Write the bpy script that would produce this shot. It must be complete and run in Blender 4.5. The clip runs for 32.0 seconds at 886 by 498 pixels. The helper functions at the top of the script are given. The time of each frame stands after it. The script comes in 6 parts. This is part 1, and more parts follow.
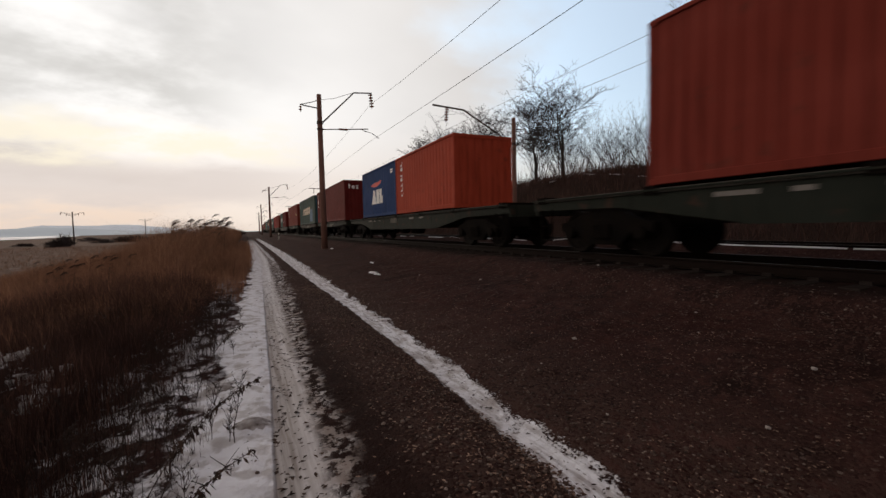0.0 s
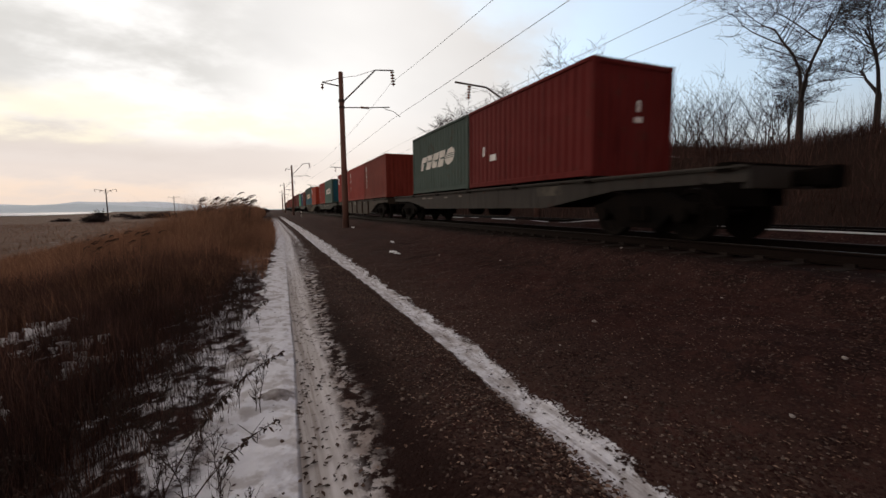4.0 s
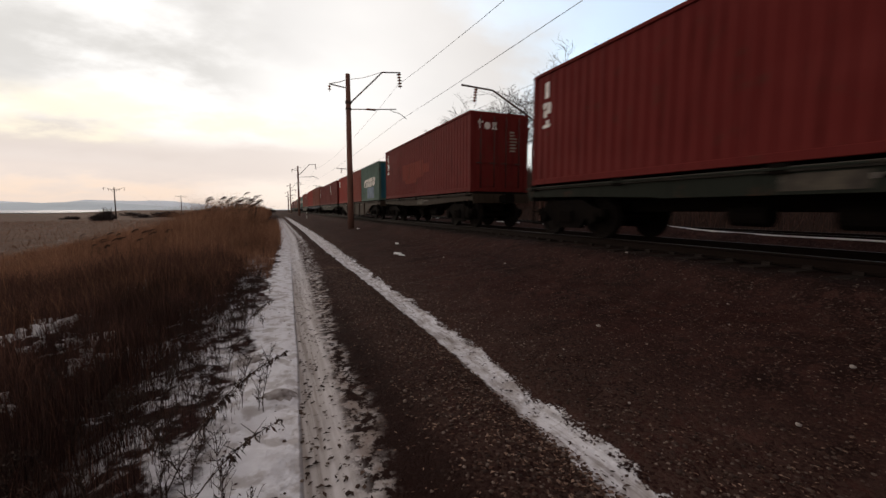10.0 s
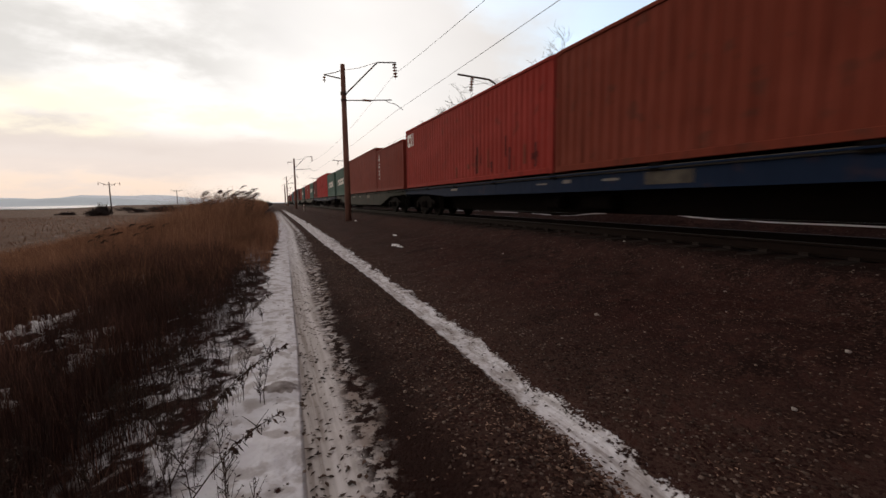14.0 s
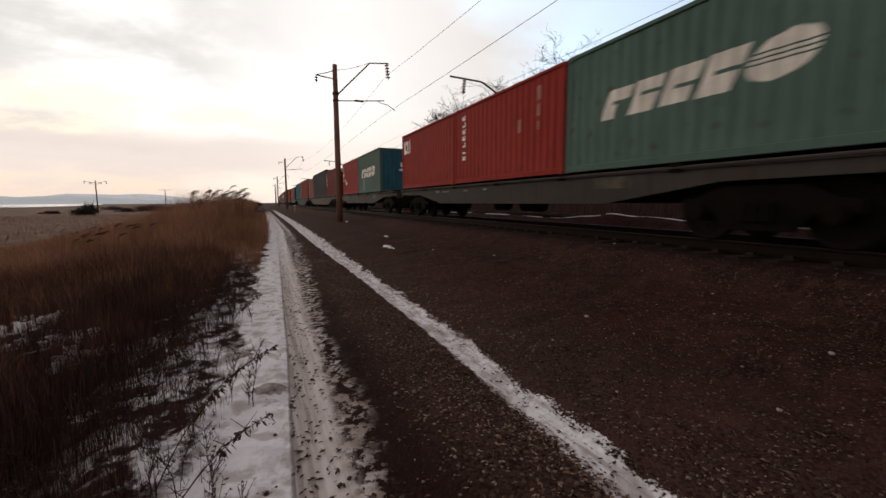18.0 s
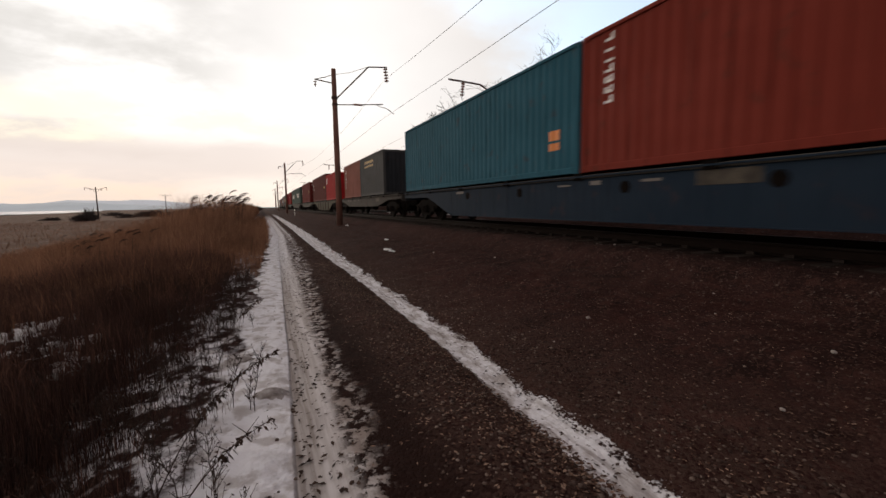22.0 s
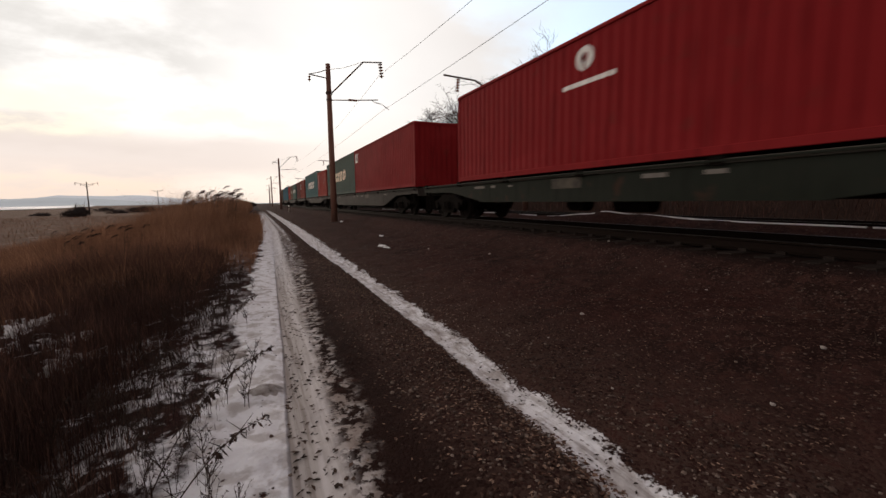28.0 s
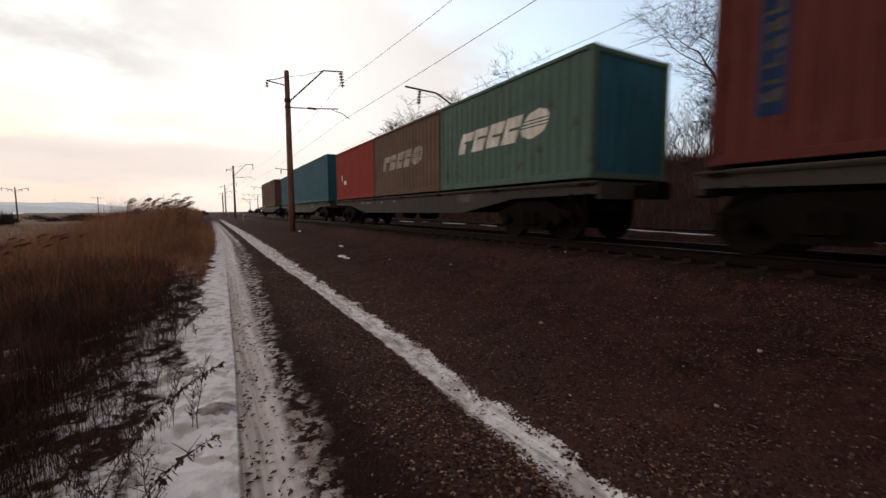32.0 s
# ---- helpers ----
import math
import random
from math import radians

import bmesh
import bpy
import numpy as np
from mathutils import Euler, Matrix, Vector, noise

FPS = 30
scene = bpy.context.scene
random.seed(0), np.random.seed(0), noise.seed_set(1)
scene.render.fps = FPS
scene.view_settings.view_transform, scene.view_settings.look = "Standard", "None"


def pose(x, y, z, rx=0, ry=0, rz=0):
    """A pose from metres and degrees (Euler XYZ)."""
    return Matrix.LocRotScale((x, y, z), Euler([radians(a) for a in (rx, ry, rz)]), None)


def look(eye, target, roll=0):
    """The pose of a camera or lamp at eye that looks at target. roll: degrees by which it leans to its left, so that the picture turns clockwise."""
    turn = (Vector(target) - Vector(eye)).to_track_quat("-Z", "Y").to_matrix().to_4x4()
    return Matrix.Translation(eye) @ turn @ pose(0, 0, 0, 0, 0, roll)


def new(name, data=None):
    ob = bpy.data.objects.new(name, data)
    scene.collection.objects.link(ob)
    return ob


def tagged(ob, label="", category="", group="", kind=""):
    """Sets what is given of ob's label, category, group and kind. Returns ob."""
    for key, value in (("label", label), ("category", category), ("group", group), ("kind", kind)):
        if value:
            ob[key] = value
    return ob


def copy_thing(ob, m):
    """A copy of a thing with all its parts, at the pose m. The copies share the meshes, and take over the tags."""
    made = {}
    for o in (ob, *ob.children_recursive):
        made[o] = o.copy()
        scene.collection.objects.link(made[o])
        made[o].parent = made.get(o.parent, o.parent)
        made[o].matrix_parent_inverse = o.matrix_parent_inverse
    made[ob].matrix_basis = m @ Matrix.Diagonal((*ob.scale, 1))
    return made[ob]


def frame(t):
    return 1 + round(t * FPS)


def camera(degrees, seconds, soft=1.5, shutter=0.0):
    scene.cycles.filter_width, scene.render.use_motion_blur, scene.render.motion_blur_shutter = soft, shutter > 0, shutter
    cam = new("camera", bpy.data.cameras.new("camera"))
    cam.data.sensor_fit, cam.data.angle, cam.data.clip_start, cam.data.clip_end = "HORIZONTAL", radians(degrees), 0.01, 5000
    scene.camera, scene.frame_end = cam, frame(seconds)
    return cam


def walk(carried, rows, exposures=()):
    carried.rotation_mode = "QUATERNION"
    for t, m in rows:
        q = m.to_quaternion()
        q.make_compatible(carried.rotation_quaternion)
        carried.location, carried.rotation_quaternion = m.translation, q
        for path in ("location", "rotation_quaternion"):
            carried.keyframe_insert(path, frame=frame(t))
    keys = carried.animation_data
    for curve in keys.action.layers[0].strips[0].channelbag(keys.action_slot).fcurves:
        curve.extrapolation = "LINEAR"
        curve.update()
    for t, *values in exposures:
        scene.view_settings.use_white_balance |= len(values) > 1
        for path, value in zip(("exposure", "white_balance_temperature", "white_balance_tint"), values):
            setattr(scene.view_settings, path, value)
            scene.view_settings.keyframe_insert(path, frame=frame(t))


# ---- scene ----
EYE = 1.55
PATH = [
    (0.0, 0, 0, EYE, 86.92, 1.32, -25.71),
    (0.5, 0, 0, EYE, 86.62, 0.80, -25.32),
    (1.0, 0, 0, EYE, 86.27, 0.31, -24.19),
    (1.5, 0, 0, EYE, 85.99, 0.85, -22.95),
    (2.0, 0, 0, EYE, 84.94, 0.61, -23.14),
    (2.5, 0, 0, EYE, 84.88, 0.01, -22.64),
    (3.0, 0, 0, EYE, 85.18, -0.02, -22.48),
    (3.5, 0, 0, EYE, 84.61, 0.48, -22.78),
    (5.5, 0, 0, EYE, 83.94, 0.88, -22.96),
    (6.0, 0, 0, EYE, 83.99, 0.63, -22.76),
    (6.5, 0, 0, EYE, 83.74, 0.31, -22.59),
    (7.0, 0, 0, EYE, 83.87, -0.04, -22.47),
    (7.5, 0, 0, EYE, 84.18, -0.21, -22.20),
    (8.0, 0, 0, EYE, 84.08, -0.05, -22.32),
    (8.5, 0, 0, EYE, 83.77, -0.00, -22.65),
    (9.0, 0, 0, EYE, 83.96, 0.17, -22.56),
    (9.5, 0, 0, EYE, 84.24, 0.16, -22.31),
    (10.0, 0, 0, EYE, 84.54, 0.05, -22.20),
    (10.5, 0, 0, EYE, 84.69, 0.13, -22.12),
    (11.0, 0, 0, EYE, 84.40, 0.10, -22.37),
    (11.5, 0, 0, EYE, 84.15, 0.42, -22.26),
    (12.0, 0, 0, EYE, 83.73, 0.63, -21.92),
    (12.5, 0, 0, EYE, 83.21, 0.69, -22.39),
    (13.0, 0, 0, EYE, 83.64, 0.58, -21.98),
    (13.5, 0, 0, EYE, 83.80, 0.61, -22.77),
    (14.0, 0, 0, EYE, 83.31, 0.75, -22.54),
    (14.5, 0, 0, EYE, 83.33, 0.80, -22.73),
    (16.5, 0, 0, EYE, 82.98, 0.82, -23.42),
    (17.0, 0, 0, EYE, 83.27, 0.68, -23.16),
    (17.5, 0, 0, EYE, 82.92, 0.07, -23.10),
    (18.0, 0, 0, EYE, 83.50, 0.30, -23.67),
    (18.5, 0, 0, EYE, 83.91, 0.14, -23.83),
    (19.0, 0, 0, EYE, 84.34, 0.46, -24.65),
    (19.5, 0, 0, EYE, 84.01, 0.25, -24.76),
    (20.0, 0, 0, EYE, 83.97, 0.55, -24.68),
    (20.5, 0, 0, EYE, 84.17, 0.67, -24.86),
    (21.0, 0, 0, EYE, 84.12, 0.76, -24.49),
    (21.5, 0, 0, EYE, 84.31, 0.83, -23.87),
    (22.0, 0, 0, EYE, 83.86, 0.90, -23.69),
    (22.5, 0, 0, EYE, 83.44, 0.63, -23.57),
    (23.0, 0, 0, EYE, 83.39, 0.74, -23.49),
    (23.5, 0, 0, EYE, 83.18, 0.91, -23.14),
    (24.0, 0, 0, EYE, 83.03, 1.19, -23.20),
    (24.5, 0, 0, EYE, 83.14, 1.28, -23.24),
    (25.0, 0, 0, EYE, 83.61, 0.56, -23.35),
    (25.5, 0, 0, EYE, 83.53, 0.14, -24.25),
    (27.5, 0, 0, EYE, 83.50, 0.86, -23.95),
    (28.0, 0, 0, EYE, 83.35, 0.74, -24.38),
    (28.5, 0, 0, EYE, 83.12, 0.72, -24.05),
    (29.0, 0, 0, EYE, 83.70, 0.84, -23.45),
    (29.5, 0, 0, EYE, 83.89, 1.22, -23.28),
    (30.0, 0, 0, EYE, 84.22, 0.95, -23.49),
    (30.5, 0, 0, EYE, 83.90, 0.72, -24.03),
    (31.0, 0, 0, EYE, 84.22, 0.38, -24.77),
    (31.5, 0, 0, EYE, 84.63, 0.11, -27.09),
    (32.0, 0, 0, EYE, 84.76, 0.20, -29.68),
]
cam = camera(93.85, 32.0, soft=1.5, shutter=0.24)
walk(cam, [(t, pose(x, y, z, a, b, c)) for t, x, y, z, a, b, c in PATH],
     exposures=[(0, 0.0, 6750, 12), (3, 0.1, 6750, 12), (12, 0.15, 6800, 12.5), (19, 0.22, 6850, 13), (32, 0.25, 6850, 13)])

# ---- world, sun, exposure ----
SUN_AZ, SUN_EL = 16.0, 9.0     # degrees left of the track's direction, above the horizon


def sun_way():
    a, e = radians(SUN_AZ), radians(SUN_EL)
    return Vector((-math.sin(a) * math.cos(e), math.cos(a) * math.cos(e), math.sin(e)))


def nodes_of(tree):
    tree.nodes.clear()
    return tree.nodes, tree.links


def build_world():
    world = bpy.data.worlds.new("evening_sky")
    scene.world = world
    world.use_nodes = True
    n, l = nodes_of(world.node_tree)

    def node(kind, **kw):
        x = n.new(kind)
        for k, v in kw.items():
            if k == "operation":
                x.operation = v
            elif k == "blend":
                x.data_type, x.blend_type = "RGBA", v
        return x

    def math_(op, a, b=None, clamp=False):
        x = node("ShaderNodeMath", operation=op)
        x.use_clamp = clamp
        for i, v in enumerate((a, b)):
            if v is None:
                continue
            if isinstance(v, (int, float)):
                x.inputs[i].default_value = v
            else:
                l.new(v, x.inputs[i])
        return x.outputs[0]

    def mix(f, a, b):
        x = node("ShaderNodeMix", blend="MIX")
        for s, v in ((x.inputs[0], f), (x.inputs[6], a), (x.inputs[7], b)):
            if isinstance(v, (int, float)):
                s.default_value = v
            elif isinstance(v, tuple):
                s.default_value = (*v, 1)
            else:
                l.new(v, s)
        return x.outputs[2]

    co = n.new("ShaderNodeTexCoord").outputs["Generated"]
    sep = n.new("ShaderNodeSeparateXYZ")
    l.new(co, sep.inputs[0])
    up = sep.outputs[2]
    sky = n.new("ShaderNodeTexSky")
    sky.sky_type, sky.sun_disc = "NISHITA", False
    sky.sun_elevation, sky.sun_rotation = radians(SUN_EL), radians(-SUN_AZ)
    sky.air_density, sky.dust_density, sky.ozone_density = 1.0, 1.2, 2.0
    dim = mix(1.0, (0, 0, 0), sky.outputs[0])
    scaled = n.new("ShaderNodeVectorMath")
    scaled.operation = "SCALE"
    scaled.inputs[3].default_value = 0.13
    l.new(dim, scaled.inputs[0])
    # how near a direction lies to the sun
    dot = n.new("ShaderNodeVectorMath")
    dot.operation = "DOT_PRODUCT"
    dot.inputs[1].default_value = sun_way()
    l.new(co, dot.inputs[0])
    near = math_("POWER", math_("MULTIPLY_ADD", dot.outputs["Value"], 0.5), 3.0)
    near.node.inputs[0].links[0].from_node.inputs[2].default_value = 0.5
    # cloud sheets: the direction laid onto a flat ceiling
    flat = n.new("ShaderNodeVectorMath")
    flat.operation = "DIVIDE"
    l.new(co, flat.inputs[0])
    high = math_("ADD", math_("MAXIMUM", up, 0.0), 0.40)
    comb = n.new("ShaderNodeCombineXYZ")
    for i in range(3):
        l.new(high, comb.inputs[i])
    l.new(comb.outputs[0], flat.inputs[1])
    turn = n.new("ShaderNodeMapping")
    turn.inputs["Location"].default_value = (3.1, 1.3, 0)
    turn.inputs["Rotation"].default_value = (0, 0, radians(-28))
    turn.inputs["Scale"].default_value = (0.9, 1.25, 1.0)
    l.new(flat.outputs[0], turn.inputs[0])

    def noise_(scale, detail, rough):
        x = n.new("ShaderNodeTexNoise")
        x.inputs["Scale"].default_value, x.inputs["Detail"].default_value = scale, detail
        x.inputs["Roughness"].default_value = rough
        l.new(turn.outputs[0], x.inputs["Vector"])
        return x.outputs["Fac"]
    cover = n.new("ShaderNodeMapRange")
    cover.interpolation_type = "SMOOTHSTEP"
    cover.inputs[1].default_value, cover.inputs[2].default_value = 0.40, 0.66
    # more cover towards the sun, thinner behind and to the side
    thick = math_("MULTIPLY_ADD", near, 0.95)
    thick.node.inputs[2].default_value = -0.46
    # cloud added out of view behind the camera, to take blue from the light
    behind = n.new("ShaderNodeMapRange")
    behind.interpolation_type = "SMOOTHSTEP"
    for i, v in enumerate((0.15, -0.45, 0.0, 0.62)):
        behind.inputs[1 + i].default_value = v
    l.new(sep.outputs[1], behind.inputs[0])
    l.new(math_("ADD", math_("ADD", noise_(1.1, 6, 0.55), thick), behind.outputs[0]), cover.inputs[0])
    shade = n.new("ShaderNodeMapRange")
    shade.interpolation_type = "SMOOTHSTEP"
    shade.inputs[1].default_value, shade.inputs[2].default_value = 0.40, 0.64
    l.new(noise_(1.9, 4, 0.5), shade.inputs[0])
    # the grey undersides lie on the far side of the sun, the middle is blown out
    greys = n.new("ShaderNodeMapRange")
    greys.interpolation_type = "SMOOTHSTEP"
    for i, v in enumerate((0.25, -0.30, 0.10, 1.0)):
        greys.inputs[1 + i].default_value = v
    l.new(sep.outputs[0], greys.inputs[0])
    shaded = math_("MULTIPLY", shade.outputs[0], greys.outputs[0])
    bright = mix(near, (0.22, 0.19, 0.185), (1.06, 1.075, 1.075))
    dark = mix(near, (0.15, 0.135, 0.14), (0.60, 0.605, 0.61))
    cloud = mix(shaded, bright, dark)
    low = n.new("ShaderNodeMapRange")
    low.interpolation_type = "SMOOTHSTEP"
    low.inputs[1].default_value, low.inputs[2].default_value = 0.26, 0.0
    l.new(up, low.inputs[0])
    warm = mix(near, (0.30, 0.265, 0.285), (0.93, 0.79, 0.67))
    veil = mix(near, (0.19, 0.22, 0.285), (0.84, 1.0, 1.10))
    hazy = n.new("ShaderNodeVectorMath")
    l.new(scaled.outputs[0], hazy.inputs[0])
    l.new(veil, hazy.inputs[1])
    body = mix(cover.outputs[0], hazy.outputs[0], cloud)
    body = mix(math_("MULTIPLY", low.outputs[0], 0.75), body, warm)
    def ramp(v, a, c):
        x = n.new("ShaderNodeMapRange")
        x.interpolation_type = "SMOOTHSTEP"
        x.inputs[1].default_value, x.inputs[2].default_value = a, c
        l.new(v, x.inputs[0])
        return x.outputs[0]

    def both(*f):
        v = f[0]
        for q in f[1:]:
            v = math_("MULTIPLY", v, q)
        return v
    # broken cloud over the bay: grey sheets high up, a yellow gap below them, a mauve layer and lit wisps low down
    seaward = ramp(sep.outputs[0], 0.30, -0.06)
    wavy = math_("ADD", up, math_("MULTIPLY", noise_(1.9, 5, 0.55), 0.12))
    torn = ramp(noise_(4.2, 6, 0.6), 0.36, 0.62)
    sheet = both(ramp(noise_(2.1, 6, 0.58), 0.30, 0.56), ramp(wavy, 0.235, 0.30), ramp(sep.outputs[0], 0.10, -0.15))
    body = mix(math_("MULTIPLY", sheet, 0.9), body, (0.635, 0.64, 0.63))
    gap = both(ramp(wavy, 0.185, 0.21), ramp(wavy, 0.285, 0.24), seaward, torn)
    body = mix(math_("MULTIPLY", gap, 0.8), body, (1.0, 0.94, 0.77))
    layer = both(ramp(wavy, 0.085, 0.13), ramp(wavy, 0.205, 0.17), seaward)
    body = mix(math_("MULTIPLY", layer, 0.75), body, (0.70, 0.64, 0.61))
    wisp = both(ramp(wavy, 0.075, 0.09), ramp(wavy, 0.12, 0.10), ramp(sep.outputs[0], -0.05, -0.25), torn)
    body = mix(math_("MULTIPLY", wisp, 0.8), body, (0.98, 0.80, 0.64))
    dusk = both(ramp(wavy, 0.15, 0.06), ramp(sep.outputs[0], 0.04, -0.22))
    body = mix(math_("MULTIPLY", dusk, 0.6), body, (0.74, 0.60, 0.52))
    # unseen cloud added overhead; it dims and warms the light on the ground
    top = n.new("ShaderNodeMapRange")
    top.interpolation_type = "SMOOTHSTEP"
    for i, v in enumerate((0.46, 0.85, 0.0, 0.72)):
        top.inputs[1 + i].default_value = v
    l.new(up, top.inputs[0])
    body = mix(top.outputs[0], body, (0.220, 0.154, 0.124))
    bg = n.new("ShaderNodeBackground")
    bg.inputs[1].default_value = 1.0
    l.new(body, bg.inputs[0])
    out = n.new("ShaderNodeOutputWorld")
    l.new(bg.outputs[0], out.inputs[0])


build_world()
lamp = bpy.data.lights.new("sun", "SUN")
lamp.energy, lamp.angle, lamp.color = 0.5, radians(14), (1.0, 0.86, 0.72)
sun = new("sun", lamp)
sun.matrix_world = look(sun_way() * 60, (0, 0, 0))


# ---- materials ----
def smat(name, base, rough=0.7, metal=0.0, var=0.25, scale=3.0, second=None, bump=0.0, bump_scale=40.0, fine=30.0, per_object=0.0, stretch=None, spec=0.3, glow=0.0):
    """A surface with grain at two scales: base colour, its darker or second colour, relief."""
    m = bpy.data.materials.new(name)
    m.use_nodes = True
    n, l = nodes_of(m.node_tree)
    out, b = n.new("ShaderNodeOutputMaterial"), n.new("ShaderNodeBsdfPrincipled")
    l.new(b.outputs[0], out.inputs[0])
    b.inputs["Roughness"].default_value, b.inputs["Metallic"].default_value = rough, metal
    b.inputs["Specular IOR Level"].default_value = spec
    co = n.new("ShaderNodeTexCoord").outputs["Object"]
    if stretch:
        mp = n.new("ShaderNodeMapping")
        mp.inputs["Scale"].default_value = stretch
        l.new(co, mp.inputs[0])
        co = mp.outputs[0]
    big, small = n.new("ShaderNodeTexNoise"), n.new("ShaderNodeTexNoise")
    for x, s, d in ((big, scale, 5), (small, fine, 4)):
        x.inputs["Scale"].default_value, x.inputs["Detail"].default_value = s, d
        l.new(co, x.inputs["Vector"])
    second = second or tuple(c * (1 - var) for c in base)
    mx = n.new("ShaderNodeMix")
    mx.data_type = "RGBA"
    mx.inputs[6].default_value, mx.inputs[7].default_value = (*base, 1), (*second, 1)
    rg = n.new("ShaderNodeMapRange")
    rg.inputs[1].default_value, rg.inputs[2].default_value = 0.35, 0.7
    l.new(big.outputs["Fac"], rg.inputs[0])
    l.new(rg.outputs[0], mx.inputs[0])
    hs = n.new("ShaderNodeHueSaturation")
    l.new(mx.outputs[2], hs.inputs["Color"])
    ad = n.new("ShaderNodeMath")
    ad.operation = "MULTIPLY_ADD"
    ad.inputs[1].default_value, ad.inputs[2].default_value = var * 1.2, 1.0 - var * 0.6
    l.new(small.outputs["Fac"], ad.inputs[0])
    val = ad.outputs[0]
    if per_object:
        oi = n.new("ShaderNodeObjectInfo")
        p2 = n.new("ShaderNodeMath")
        p2.operation = "MULTIPLY_ADD"
        p2.inputs[1].default_value, p2.inputs[2].default_value = per_object, -per_object / 2
        l.new(oi.outputs["Random"], p2.inputs[0])
        p3 = n.new("ShaderNodeMath")
        l.new(p2.outputs[0], p3.inputs[0])
        l.new(val, p3.inputs[1])
        val = p3.outputs[0]
    l.new(val, hs.inputs["Value"])
    l.new(hs.outputs[0], b.inputs["Base Color"])
    if glow:
        l.new(hs.outputs[0], b.inputs["Emission Color"])
        b.inputs["Emission Strength"].default_value = glow
    if bump:
        bp, bn = n.new("ShaderNodeBump"), n.new("ShaderNodeTexNoise")
        bn.inputs["Scale"].default_value, bn.inputs["Detail"].default_value = bump_scale, 6
        l.new(co, bn.inputs["Vector"])
        bp.inputs["Strength"].default_value, bp.inputs["Distance"].default_value = bump, 0.02
        l.new(bn.outputs["Fac"], bp.inputs["Height"])
        l.new(bp.outputs[0], b.inputs["Normal"])
    return m


def paint(name, base, worn=(0.07, 0.032, 0.022), wear=0.35, gloss=0.035):
    """Old container paint: faded, streaked downwards, rust at places."""
    m = bpy.data.materials.new(name)
    m.use_nodes = True
    n, l = nodes_of(m.node_tree)
    out, b = n.new("ShaderNodeOutputMaterial"), n.new("ShaderNodeBsdfPrincipled")
    l.new(b.outputs[0], out.inputs[0])
    b.inputs["Roughness"].default_value = 0.72
    b.inputs["Specular IOR Level"].default_value = gloss
    tc = n.new("ShaderNodeTexCoord").outputs["Object"]
    oi = n.new("ShaderNodeObjectInfo")
    shift = n.new("ShaderNodeVectorMath")
    shift.operation = "MULTIPLY_ADD"
    shift.inputs[1].default_value = (37.0, 91.0, 13.0)
    l.new(oi.outputs["Random"], shift.inputs[0])
    l.new(tc, shift.inputs[2])

    def noise_(sc, scale, detail):
        mp, x = n.new("ShaderNodeMapping"), n.new("ShaderNodeTexNoise")
        mp.inputs["Scale"].default_value = sc
        x.inputs["Scale"].default_value, x.inputs["Detail"].default_value = scale, detail
        l.new(shift.outputs[0], mp.inputs[0])
        l.new(mp.outputs[0], x.inputs["Vector"])
        return x.outputs["Fac"]

    def ramp(v, a, c):
        x = n.new("ShaderNodeMapRange")
        x.interpolation_type = "SMOOTHSTEP"
        x.inputs[1].default_value, x.inputs[2].default_value = a, c
        l.new(v, x.inputs[0])
        return x.outputs[0]

    def mix(f, a, c, amount=1.0):
        k = n.new("ShaderNodeMath")
        k.operation = "MULTIPLY"
        k.inputs[1].default_value = amount
        l.new(f, k.inputs[0])
        x = n.new("ShaderNodeMix")
        x.data_type = "RGBA"
        l.new(k.outputs[0], x.inputs[0])
        for s, v in ((x.inputs[6], a), (x.inputs[7], c)):
            if isinstance(v, tuple):
                s.default_value = (*v, 1)
            else:
                l.new(v, s)
        return x.outputs[2]
    faded = tuple(min(1.0, c * 1.14 + 0.004) for c in base)
    c = mix(ramp(noise_((1, 0.35, 1), 0.9, 5), 0.42, 0.7), base, faded, 0.75)
    c = mix(ramp(noise_((6, 6, 0.5), 1.6, 5), 0.50, 0.72), c, tuple(x * 0.5 for x in base), 0.6)
    c = mix(ramp(noise_((1, 1, 1), 2.7, 8), 0.60, 0.70), c, worn, wear)
    c = mix(ramp(noise_((9, 9, 1.2), 3.0, 6), 0.64, 0.72), c, worn, wear)
    l.new(c, b.inputs["Base Color"])
    bp = n.new("ShaderNodeBump")
    bp.inputs["Strength"].default_value, bp.inputs["Distance"].default_value = 0.15, 0.02
    l.new(noise_((1, 1, 1), 3.5, 4), bp.inputs["Height"])
    l.new(bp.outputs[0], b.inputs["Normal"])
    return m


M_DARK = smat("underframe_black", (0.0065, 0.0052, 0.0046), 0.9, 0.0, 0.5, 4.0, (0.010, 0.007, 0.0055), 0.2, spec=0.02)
M_RUSTY = smat("rusty_steel", (0.050, 0.026, 0.017), 0.9, 0.0, 0.5, 5.0, (0.026, 0.015, 0.011), 0.3, spec=0.05)
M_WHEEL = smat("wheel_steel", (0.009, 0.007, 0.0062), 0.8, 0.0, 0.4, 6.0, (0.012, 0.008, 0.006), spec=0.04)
M_RAIL = smat("rail_rust", (0.013, 0.0075, 0.0058), 0.8, 0.0, 0.4, 5.0, (0.010, 0.006, 0.0046), spec=0.05)
M_RAILTOP = smat("rail_polished", (0.035, 0.028, 0.025), 0.6, 0.6, 0.2, 5.0)
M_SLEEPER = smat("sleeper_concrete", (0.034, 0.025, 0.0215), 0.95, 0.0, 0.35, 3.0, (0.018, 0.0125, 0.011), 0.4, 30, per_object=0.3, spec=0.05)
